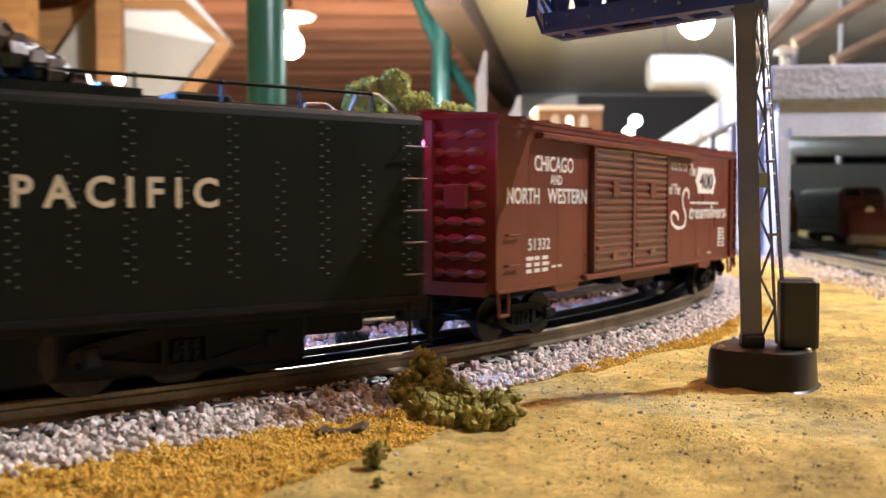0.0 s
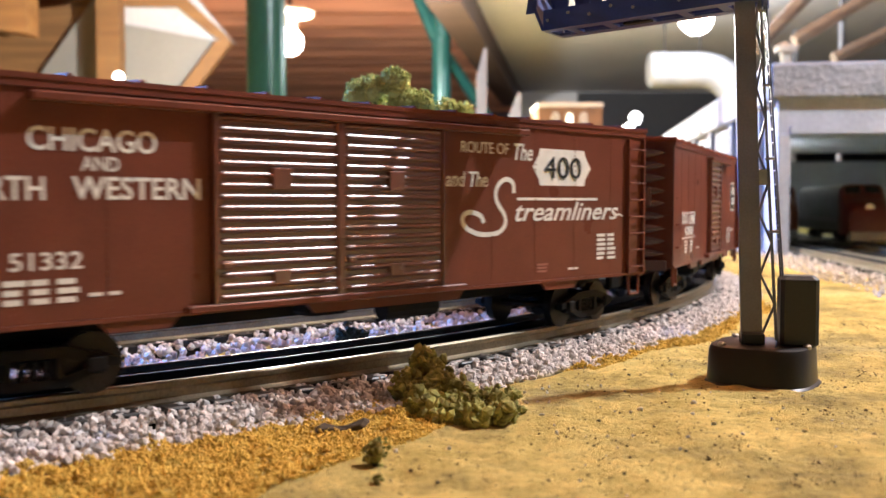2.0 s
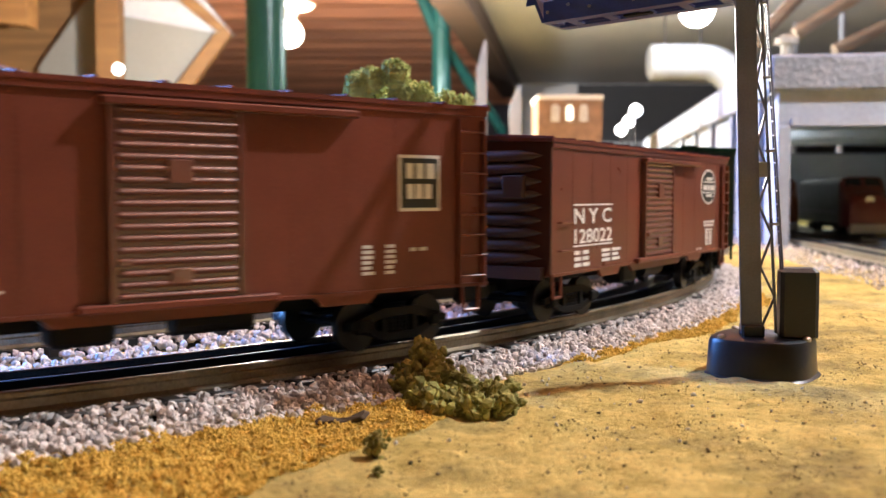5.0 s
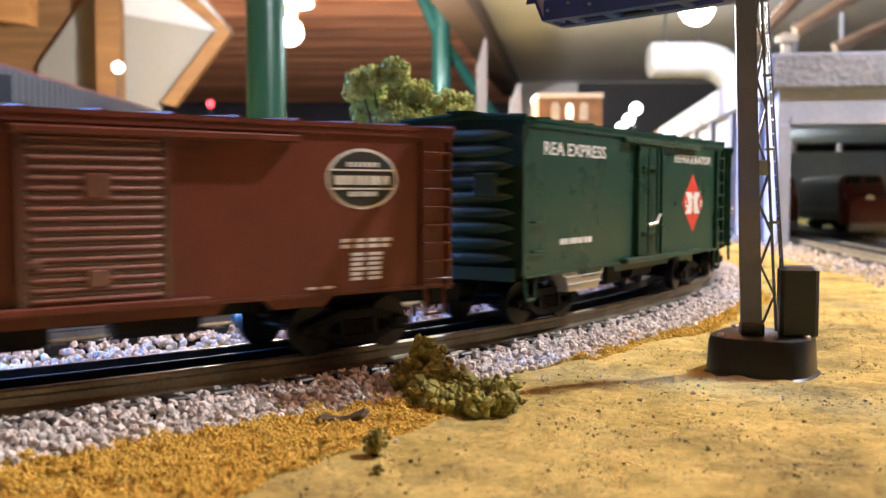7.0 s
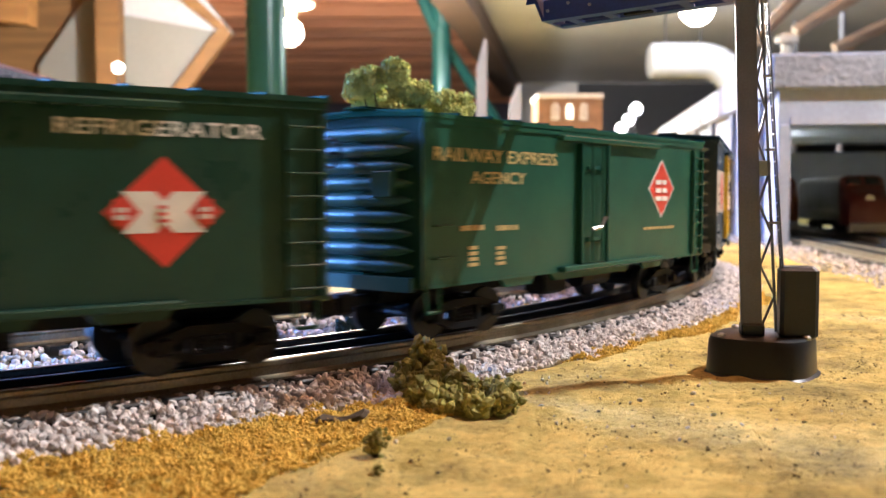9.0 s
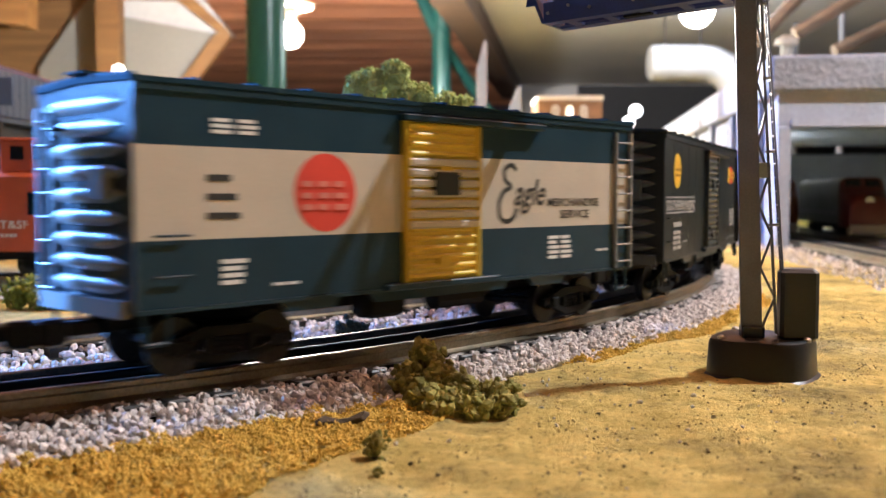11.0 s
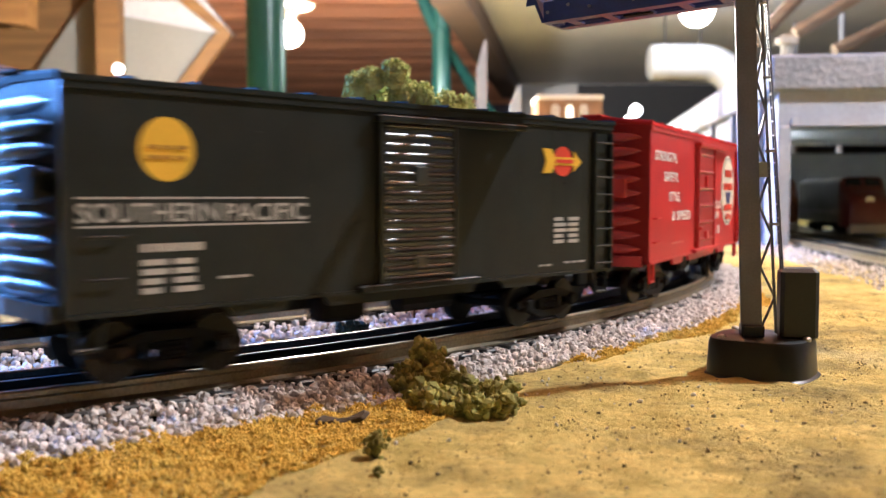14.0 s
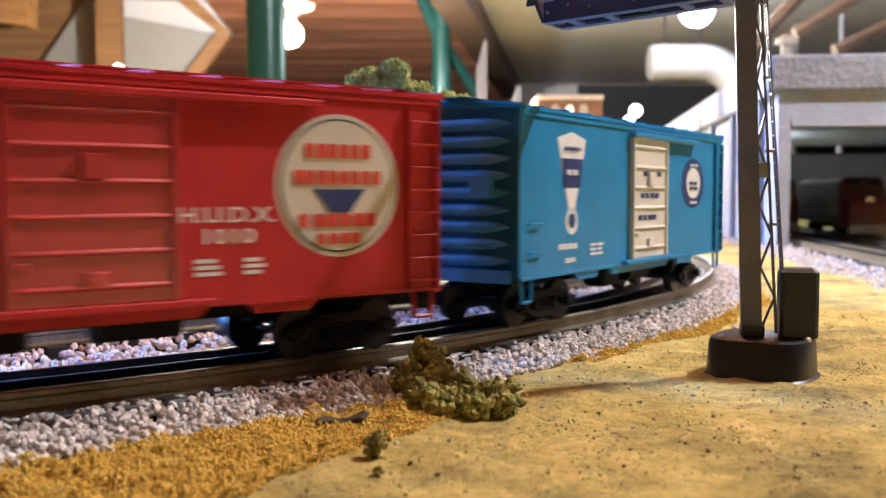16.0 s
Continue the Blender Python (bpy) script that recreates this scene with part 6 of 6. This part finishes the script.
    sg = part("sign", Shape().box(-0.0515, -0.0360, -0.002, 0.0, 0, 0.030, 0.0005), surface("pale_sign", (0.10, 0.13, 0.22), 0.5), b, "small pale sign board", pose(-0.475 + 0.06, 1.018, 0.165))


blue_warehouse()


def lamp_post(x, y, z, r, colour, strength, label):
    p = holder("street_lamp", pose(x, y, SAND), label, "street lamp", "lit toy street lamps")
    part("post", Shape().lathe([(0.009, 0), (0.009, 0.006), (0.003, 0.012), (0.002, z - SAND - r)], (0, 0, 0), "z", 10), BLACK, p)
    n = 8
    part("globe", Shape().lathe([(max(0.0006, r * math.sin(math.pi * i / n)), z - SAND - r * math.cos(math.pi * i / n)) for i in range(n + 1)], (0, 0, 0), "z", 16), glow("globe_" + str(int(strength)) + "_" + str(int(colour[1] * 100)), colour, strength), p, "glowing round globe", smooth=True)


for px, py, y, r in ((1123, 194, 2.0, 11), (1111, 213, 2.35, 10), (1098, 228, 2.7, 10)):
    x, yy, z = px_at(px, py, y)
    lamp_post(x, yy, z, r / 1705 * y, (1.0, 0.95, 0.88), 9.0, "lit toy street lamp with a white globe")
x, yy, z = px_at(214, 122, 2.3)
lamp_post(x, yy, z, 10 / 1705 * 2.3, (1.0, 0.93, 0.82), 7.0, "lit toy street lamp with a white globe")
x, yy, z = px_at(375, 186, 1.5)
lamp_post(x, yy, z, 7 / 1705 * 1.5, (1.0, 0.05, 0.05), 5.0, "small red signal lamp on a post")


def brick_building():
    x0, _, z1 = px_at(951, 167, 2.8)
    x1 = px_at(1064, 167, 2.8)[0]
    b = holder("brick_building", pose(0, 0, SAND), "tan brick model building with white cornice and lit arched windows", "building")
    z1 -= SAND
    brick = surface("tan_brick", (0.30, 0.165, 0.085), 0.8, vary=0.35, grain=250, stain=40)
    white = surface("cornice_white", (0.72, 0.70, 0.66), 0.6, vary=0.1)
    part("wall", Shape().box(x0, x1, 2.8, 2.98, 0, z1 - 0.012, 0.001), brick, b)
    part("cornice", Shape().box(x0 - 0.004, x1 + 0.004, 2.795, 2.985, z1 - 0.012, z1, 0.002), white, b)
    for i, lit in enumerate((0, 1, 0)):
        xc = x0 + (x1 - x0) * (0.27 + 0.22 * i)
        arch = [(xc - 0.011, z1 - 0.075), (xc + 0.011, z1 - 0.075), (xc + 0.011, z1 - 0.038), (xc + 0.007, z1 - 0.030), (xc, z1 - 0.027), (xc - 0.007, z1 - 0.030), (xc - 0.011, z1 - 0.038)]
        w = part("window_frame", Shape().prism(arch, 2.795, 2.801), white, b)
        inner = [(xc + (a - xc) * 0.75, z1 - 0.050 + (q - (z1 - 0.050)) * 0.8) for a, q in arch]
        part("pane", Shape().prism(inner, 2.792, 2.796), glow("lit_window", (1.0, 0.86, 0.62), 3.2) if lit else surface("pale_blind", (0.55, 0.5, 0.45), 0.6), w)
    for i in range(3):
        xc = x0 + (x1 - x0) * (0.27 + 0.22 * i)
        for zz in (0.06, 0.15):
            part("window", Shape().box(xc - 0.010, xc + 0.010, 2.796, 2.801, zz, zz + 0.05), surface("dark_window", (0.01, 0.01, 0.014), 0.12), b)


brick_building()


def pylon(px, py, y, w, label):
    x, yy, z = px_at(px, py, y)
    t = holder("pylon", pose(x, yy, SAND), label, "pylon", "pale pylons behind the line")
    q = w / 1705 * y / 2
    h = z - SAND
    grey = surface("pale_grey_board", (0.42, 0.45, 0.52), 0.6, vary=0.15)
    part("post", Shape().loft([[(-q, -0.004, 0), (q, -0.004, 0), (q, 0.004, 0), (-q, 0.004, 0)], [(-q, -0.004, h * 0.85), (q, -0.004, h * 0.85), (q, 0.004, h * 0.85), (-q, 0.004, h * 0.85)], [(q * 0.4, -0.004, h), (q, -0.004, h), (q, 0.004, h), (q * 0.4, 0.004, h)]]), grey, t)
    part("foot", Shape().box(-q * 1.5, q * 1.5, -0.02, 0.02, 0, 0.006, 0.001), grey, t)


pylon(852, 72, 2.2, 18, "tall pale grey slanted-top board standing on the layout")
pylon(911, 150, 2.4, 20, "shorter pale grey slanted-top board standing on the layout")


def shed():
    """White-painted open-fronted engine shed, long side wall going back."""
    # both whites are tinted to hold the blue light that falls on the shed
    white = surface("chalky_white_blue_cast", (0.37, 0.41, 0.51), 0.6, vary=0.15, grain=160, stain=18, bump=0.2)
    rough = surface("crumbly_white_blue_cast", (0.28, 0.30, 0.36), 0.8, vary=0.25, grain=140, stain=30, bump=0.8)
    sh = holder("engine_shed", pose(0.436, 1.26, SAND, 0, 0, -7), "white-painted wooden engine shed with open front", "engine shed")
    W, D = 0.86, 1.95
    z_open, z_head, z_top = 0.160, 0.205, 0.251
    part("fascia", Shape().box(-0.012, W, -0.010, 0.016, z_head, z_top, 0.003), rough, sh)
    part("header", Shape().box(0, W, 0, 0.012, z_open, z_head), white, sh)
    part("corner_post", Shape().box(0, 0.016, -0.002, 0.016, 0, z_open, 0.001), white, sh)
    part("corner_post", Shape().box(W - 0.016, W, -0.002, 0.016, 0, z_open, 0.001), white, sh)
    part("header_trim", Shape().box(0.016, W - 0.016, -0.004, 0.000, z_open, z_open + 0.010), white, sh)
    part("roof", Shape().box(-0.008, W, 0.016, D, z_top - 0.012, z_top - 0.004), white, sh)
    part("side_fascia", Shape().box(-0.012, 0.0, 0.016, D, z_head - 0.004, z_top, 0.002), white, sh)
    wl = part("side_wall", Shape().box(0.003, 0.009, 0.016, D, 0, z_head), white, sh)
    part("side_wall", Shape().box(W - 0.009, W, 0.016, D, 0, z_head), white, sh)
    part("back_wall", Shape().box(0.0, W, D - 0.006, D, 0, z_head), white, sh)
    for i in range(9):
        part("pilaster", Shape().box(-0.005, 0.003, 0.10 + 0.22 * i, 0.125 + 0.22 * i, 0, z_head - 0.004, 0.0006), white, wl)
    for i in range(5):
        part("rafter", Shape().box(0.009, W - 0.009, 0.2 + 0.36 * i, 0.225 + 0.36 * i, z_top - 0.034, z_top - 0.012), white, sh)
    bl = part("shed_bulb", Shape().lathe([(0.0008, -0.008), (0.006, -0.005), (0.008, 0), (0.005, 0.006), (0.003, 0.012)], (0.13, 0.70, 0.190), "z", 12), glow("shed_bulb_glow", (1.0, 0.93, 0.78), 12.0), sh, "small lit bulb under the shed roof")
    bl.visible_shadow = False
    part("inner_post", Shape().box(0.10, 0.118, 0.55, 0.568, 0, z_top - 0.034), white, sh)


shed()


def diesel(x, y, rz, colour, nose, label):
    """Streamlined cab-unit diesel with a bulldog nose, parked."""
    d = holder("diesel_locomotive", pose(x, y, RAIL_Z, 0, 0, rz), label, "locomotive", "diesels parked in the shed")
    m = surface("diesel_" + nose, colour, 0.35, vary=0.2, grain=1400, stain=45)
    nm = surface("diesel_nose_" + nose, {"red": (0.085, 0.009, 0.008), "orange": (0.17, 0.045, 0.012), "grey": (0.07, 0.085, 0.07)}[nose], 0.35, vary=0.15)
    hw, h = 0.031, 0.084
    L = 0.30

    def ring(xx, w, z0, z1, rr):
        pts = [(-w, z0), (-w, z1 - rr)] + [(-w + rr * (1 - math.cos(a)), z1 - rr + rr * math.sin(a)) for a in (0.5, 1.05, 1.57)]
        pts = pts + [(-p, q) for p, q in reversed(pts)]
        return [(xx, p, q) for p, q in pts]

    part("body", Shape().loft([ring(0.045, hw, 0.017, h, 0.012), ring(L, hw, 0.017, h, 0.012)]), m, d, smooth=True)
    part("nose", Shape().loft([ring(0.0, 0.019, 0.014, 0.048, 0.012), ring(0.004, 0.026, 0.013, 0.055, 0.014), ring(0.020, hw - 0.0008, 0.013, 0.062, 0.014), ring(0.034, hw, 0.013, 0.070, 0.013), ring(0.0452, hw, 0.015, h, 0.012)]), nm, d, smooth=True)
    g = surface("dark_window", (0.01, 0.01, 0.014), 0.12)
    for sg in (-1, 1):
        part("windscreen", Shape().add([(0.0345, sg * 0.003, 0.0715), (0.0345, sg * 0.024, 0.0700), (0.0425, sg * 0.023, 0.0810), (0.0425, sg * 0.003, 0.0825), (0.0360, sg * 0.003, 0.0705), (0.0360, sg * 0.024, 0.0690), (0.0440, sg * 0.023, 0.0800), (0.0440, sg * 0.003, 0.0815)], [(0, 1, 2, 3), (4, 7, 6, 5), (0, 4, 5, 1), (1, 5, 6, 2), (2, 6, 7, 3), (3, 7, 4, 0)]), g, d)
    part("headlight", Shape().lathe([(0.0060, -0.0035), (0.0060, 0.002), (0.0045, 0.002)], (0.004, 0, 0.050), "x", 14), METAL_ROD, d)
    part("pilot", Shape().box(-0.003, 0.020, -0.026, 0.026, 0.003, 0.017, 0.002), surface("pale_pilot", (0.26, 0.26, 0.25), 0.5, vary=0.2), d)
    part("stripe", Shape().box(0.046, L, -hw - 0.0008, hw + 0.0008, 0.030, 0.036), surface("silver_band", (0.16, 0.16, 0.16), 0.4, 0.4), d)
    for x0 in (0.065, 0.235):
        t = part("truck", BOLSTER, None, d, "", pose(x0, 0, 0))
        for sg in (-1, 1):
            part("side_frame", FRAMES[sg], None, t)
        for wx in (-0.0175, 0.0175):
            part("wheelset", WHEELSET, None, t, "", pose(wx, 0, 0.0088))


diesel(0.504, 1.44, 82, (0.15, 0.045, 0.015), "orange", "orange streamlined diesel with pale pilot parked at the shed mouth")
diesel(0.594, 1.34, 82, (0.036, 0.046, 0.036), "red", "red-nosed streamlined diesel with silver-green sides and pale pilot")

# ---- the room ----
PLANK = wood("red_brown_planks", (0.72, 0.39, 0.23), (0.42, 0.19, 0.10), 3.0)
JOIST = wood("joist_wood", (0.56, 0.24, 0.12), (0.30, 0.11, 0.05), 3.0)
PINE = wood("orange_pine", (0.25, 0.13, 0.04), (0.16, 0.075, 0.024), 4.0)
WALL = surface("cream_plaster", (0.195, 0.19, 0.18), 0.8, vary=0.12, grain=60, stain=3, bump=0.1)
GREY = surface("grey_painted_board", (0.42, 0.42, 0.45), 0.6, vary=0.15, grain=40, stain=2, bump=0.05)
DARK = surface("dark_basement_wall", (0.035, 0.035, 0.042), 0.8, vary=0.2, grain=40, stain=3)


def room():
    x0, x1, y0, y1, zf, zc = -4.2, 4.2, -3.0, 12.2, -1.0, 1.32
    tagged(part("floor", Shape().box(x0, x1, y0, y1, zf - 0.1, zf), surface("concrete_floor", (0.25, 0.24, 0.23), 0.8, vary=0.2, grain=30, stain=2)), "grey concrete floor", "floor", kind="structure")
    for n, b in (("wall_north", (x0, x1, y1, y1 + 0.15)), ("wall_south", (x0, x1, y0 - 0.15, y0)), ("wall_west", (x0 - 0.15, x0, y0 - 0.15, y1 + 0.15)), ("wall_east", (x1, x1 + 0.15, y0 - 0.15, y1 + 0.15))):
        tagged(part(n, Shape().box(*b, zf, zc + 0.2), surface("dim_purple_wall", (0.11, 0.095, 0.13), 0.8, vary=0.2, grain=40, stain=3) if n == "wall_north" else DARK), "dark basement wall", "wall", kind="structure")
    s = Shape()
    for i in range(55):
        s.box(x0, x1, y0 + 0.28 * i, y0 + 0.28 * i + 0.272, zc, zc + 0.03)
    tagged(part("ceiling", s, PLANK), "red-brown board ceiling", "ceiling", kind="structure")
    for i in range(22):
        y = 2.6 + 0.42 * i
        tagged(part("joist", Shape().box(x0, x1, y, y + 0.05, zc - 0.16, zc - 0.002, 0.004), JOIST), "red-brown wooden ceiling joist", "joist", "ceiling joists", "structure")


room()


def column(px, y, width, name):
    x = (px - 784) / 1705 * y
    r = width / 1705 * y / 2
    green = surface("green_enamel_steel", (0.022, 0.092, 0.088), 0.28, 0.1, vary=0.15, grain=120, stain=6)
    c = holder("steel_column", pose(x, y, -1.0), "glossy green painted steel column", "column", "green steel columns")
    part("shaft", Shape().lathe([(r, 0), (r, 2.3)], (0, 0, 0), "z", 28), green, c, smooth=True)
    part("base_plate", Shape().box(-r * 1.8, r * 1.8, -r * 1.8, r * 1.8, 0, 0.012, 0.002), green, c)
    part("cap_plate", Shape().box(-r * 1.8, r * 1.8, -r * 1.8, r * 1.8, 2.288, 2.318, 0.002), green, c)
    return c, green, r


column(474, 2.6, 68, "a")
c2, green, r2 = column(781, 4.6, 33, "b")
part("brace", Shape().rod((-0.22, -0.02, 2.30), (0.0, 0.0, 1.80), 0.03, 8).rod((0.02, 0.0, 1.78), (0.32, 0.5, 1.42), 0.028, 8), green, c2)


def bulb(place, r, strength, label):
    x, y, z = place
    b = holder("light_bulb", pose(x, y, z), label, "light bulb", "bare bulbs under the ceiling")
    n = 10
    glass = part("globe", Shape().lathe([(max(0.001, r * math.sin(math.pi * i / n)), -r * math.cos(math.pi * i / n)) for i in range(n + 1)], (0, 0, 0), "z", 20), glow("bulb_glow_" + str(int(strength)), (1.0, 0.86, 0.66), strength), b, "glowing bulb", smooth=True)
    glass.visible_shadow = False
    part("socket", Shape().lathe([(r * 0.55, r * 0.95), (r * 0.6, r * 1.6), (r * 0.5, r * 2.0)], (0, 0, 0), "z", 16), surface("brown_bakelite", (0.16, 0.13, 0.10), 0.3), b)
    part("ceiling_rose", Shape().lathe([(r * 1.7, r * 2.0), (r * 1.9, r * 2.2), (r * 1.2, r * 2.6)], (0, 0, 0), "z", 20), surface("brown_bakelite", (0.16, 0.13, 0.10), 0.3), b)
    part("drop_pipe", Shape().rod((0, 0, r * 2.5), (0, 0, 1.31 - z), 0.006, 8), FRAME, b)


bulb((-0.475, 3.02, 0.578), 0.041, 30.0, "lit bare bulb hanging on a pipe")
bulb((0.89, 3.42, 0.73), 0.060, 30.0, "lit bare bulb hanging on a pipe")


def slab(name, pts, y, depth, mat, label, category):
    """A flat board standing across the view at distance y; pts are columns and rows of its corners."""
    out = [(px_at(a, b, y)[0], px_at(a, b, y)[2]) for a, b in pts]
    return tagged(part(name, Shape().prism(out, y, y + depth), mat), label, category, kind="structure")


# timber framing and white boarding to the left
slab("trim_post", [(176, -40), (216, -40), (216, 330), (176, 330)], 4.3, 0.08, PINE, "orange pine post", "post")
slab("panel_board", [(216, 28), (392, 60), (288, 184), (288, 330), (216, 330)], 4.42, 0.02, WALL, "white boarding under the stair", "panel")
slab("trim_board", [(386, 58), (412, 62), (312, 190), (288, 184)], 4.36, 0.05, PINE, "orange pine stair string", "trim")
# shade above the white boarding, given as a board coloured grey
slab("trim_beam", [(216, -30), (340, -30), (412, 58), (392, 60), (216, 28)], 4.44, 0.10, GREY, "grey shaded boarding", "panel")
slab("trim_board", [(216, -20), (330, -20), (404, 50), (412, 62), (396, 62), (318, 0), (216, -2)], 4.40, 0.03, PINE, "orange pine edging board", "trim")
slab("panel_board", [(75, 118), (176, -20), (176, 330), (75, 330)], 4.5, 0.02, WALL, "white boarding", "panel")
slab("panel_board", [(-400, 40), (110, 0), (176, -20), (75, 118), (75, 330), (-400, 330)], 4.55, 0.02, wood("tan_board", (0.16, 0.085, 0.03), (0.09, 0.045, 0.015)), "tan wooden boarding", "panel")
slab("trim_beam", [(-300, -60), (55, -60), (55, 46), (-300, 0)], 4.2, 0.12, PINE, "orange pine beam end", "beam")


def soffit():
    """Grey boarded soffit that slopes down to the back on the right, with a brown edge beam."""
    s = Shape()
    a, b, c, d = (0.06, 3.3, 0.84), (3.2, 3.3, 0.84), (3.2, 6.2, 0.79), (0.50, 6.2, 0.79)
    s.add([a, b, c, d, *[(x, y, z + 0.03) for x, y, z in (a, b, c, d)]], [(0, 1, 2, 3), (4, 7, 6, 5), (0, 4, 5, 1), (1, 5, 6, 2), (2, 6, 7, 3), (3, 7, 4, 0)])
    s.box(0.50, 3.2, 6.2, 6.24, 0.40, 0.82)
    # flat dark sheet in place of depth: the opening's shade is its colour
    tagged(part("panel_dark", Shape().box(0.86, 1.78, 6.19, 6.199, 0.42, 0.785), DARK), "flat dark sheet standing in for a dark opening under the soffit", "panel", kind="structure")
    tagged(part("soffit", s, GREY), "smooth grey boarded soffit", "soffit", kind="structure")
    e = Shape()
    for k, (p, q) in enumerate((((0.03, 3.2, 0.80), (0.47, 6.2, 0.76)),)):
        p, q = Vector(p), Vector(q)
        r = [Vector(v) for v in ((-0.09, 0, -0.06), (0.03, 0, -0.06), (0.03, 0, 0.08), (-0.09, 0, 0.08))]
        e.loft([[tuple(p + v) for v in r], [tuple(q + v) for v in r]])
    tagged(part("trim_beam", e, wood("rough_brown_beam", (0.065, 0.030, 0.015), (0.022, 0.011, 0.007))), "rough dark brown beam", "beam", kind="structure")


soffit()


def duct():
    d = holder("air_duct", pose(0, 0, 0), "white sheet-metal air duct with an elbow", "duct")
    m = surface("galvanised_duct", (0.20, 0.20, 0.21), 0.45, vary=0.1, grain=60, stain=5)
    y = 3.75
    xa, _, zc = px_at(1150, 110, y)
    xb = px_at(1235, 110, y)[0]
    r = 31 / 1705 * y
    part("run", Shape().lathe([(r * 0.85, xa - 0.01), (r, xa), (r, xb)], (0, y, zc), "x", 24), m, d, smooth=True)
    rings = []
    for i in range(8):
        a = math.radians(60) * i / 7
        cx, cz = xb + 0.16 * math.sin(a), zc - 0.16 * (1 - math.cos(a))
        rings.append([(cx + r * math.cos(t) * math.sin(a), y + r * math.sin(t), cz + r * math.cos(t) * math.cos(a)) for t in [2 * math.pi * k / 24 for k in range(24)]])
    a = math.radians(60)
    cx, cz = xb + 0.16 * math.sin(a) + 0.4 * math.cos(a), zc - 0.16 * (1 - math.cos(a)) - 0.4 * math.sin(a)
    rings.append([(cx + r * math.cos(t) * math.sin(a), y + r * math.sin(t), cz + r * math.cos(t) * math.cos(a)) for t in [2 * math.pi * k / 24 for k in range(24)]])
    part("elbow", Shape().loft(rings), m, d, smooth=True)
    part("collar", Shape().lathe([(r * 1.04, xa + 0.04), (r * 1.04, xa + 0.052)], (0, y, zc), "x", 24), m, d)
    for xx in (xa + 0.05, xb):
        part("hanger", Shape().rod((xx, y, zc + r * 0.9), (xx, y, 1.30), 0.003, 6), FRAME, d)


duct()


def far_clutter():
    """Pipes and braces under the ceiling on the right; dark storage behind the layout."""
    for px, y in ((1483, 3.6), (1402, 4.2)):
        x = (px - 784) / 1705 * y
        c = holder("pipe", pose(x, y, -1.0), "thin grey upright pipe", "pipe")
        part("tube", Shape().lathe([(0.011, 0), (0.011, 2.3)], (0, 0, 0), "z", 12), surface("grey_pipe", (0.12, 0.12, 0.14), 0.5, 0.2), c)
        part("flange", Shape().lathe([(0.03, 0), (0.03, 0.01)], (0, 0, 0), "z", 12), METAL_ROD, c)
    for a, b, yy in (((1330, 75), (1440, -40), 3.0), ((1400, 60), (1568, -40), 3.1), ((1470, 90), (1700, -20), 3.2)):
        p, q = px_at(*a, yy), px_at(*b, yy)
        tagged(part("ceiling_brace", Shape().rod(p, q, 0.022, 6), wood("pale_brace", (0.24, 0.19, 0.14), (0.15, 0.11, 0.08))), "pale wooden roof brace", "brace", kind="structure")
    p = px_at(1386, 70, 2.2)
    v = holder("roof_vent", pose(p[0], p[1], 0.25), "pale toy roof ventilator on the shed", "ventilator")
    part("stack", Shape().lathe([(0.012, 0.0), (0.012, p[2] - 0.26)], (0, 0, 0), "z", 12), surface("pale_vent", (0.45, 0.45, 0.42), 0.6), v)
    part("hood", Shape().lathe([(0.026, p[2] - 0.262), (0.026, p[2] - 0.250), (0.010, p[2] - 0.24)], (0, 0, 0), "z", 12), surface("pale_vent", (0.45, 0.45, 0.42), 0.6), v)


far_clutter()



def motions():
    """The train rounds the curve; its wheels roll."""
    steps = [16.0 * i / 64 for i in range(65)]
    for car, start, r in TRAIN:
        walk(car, [(t, on_circle(start + turned(t), r)) for t in steps])
    ticks = [i / FPS for i in range(0, 481)]
    run = [RAD * turned(t) for t in ticks]
    for w, wx, r in WHEELS:
        walk(w, [(t, pose(wx, 0, r, 0, math.degrees(d / r), 0)) for t, d in zip(ticks, run)])


motions()
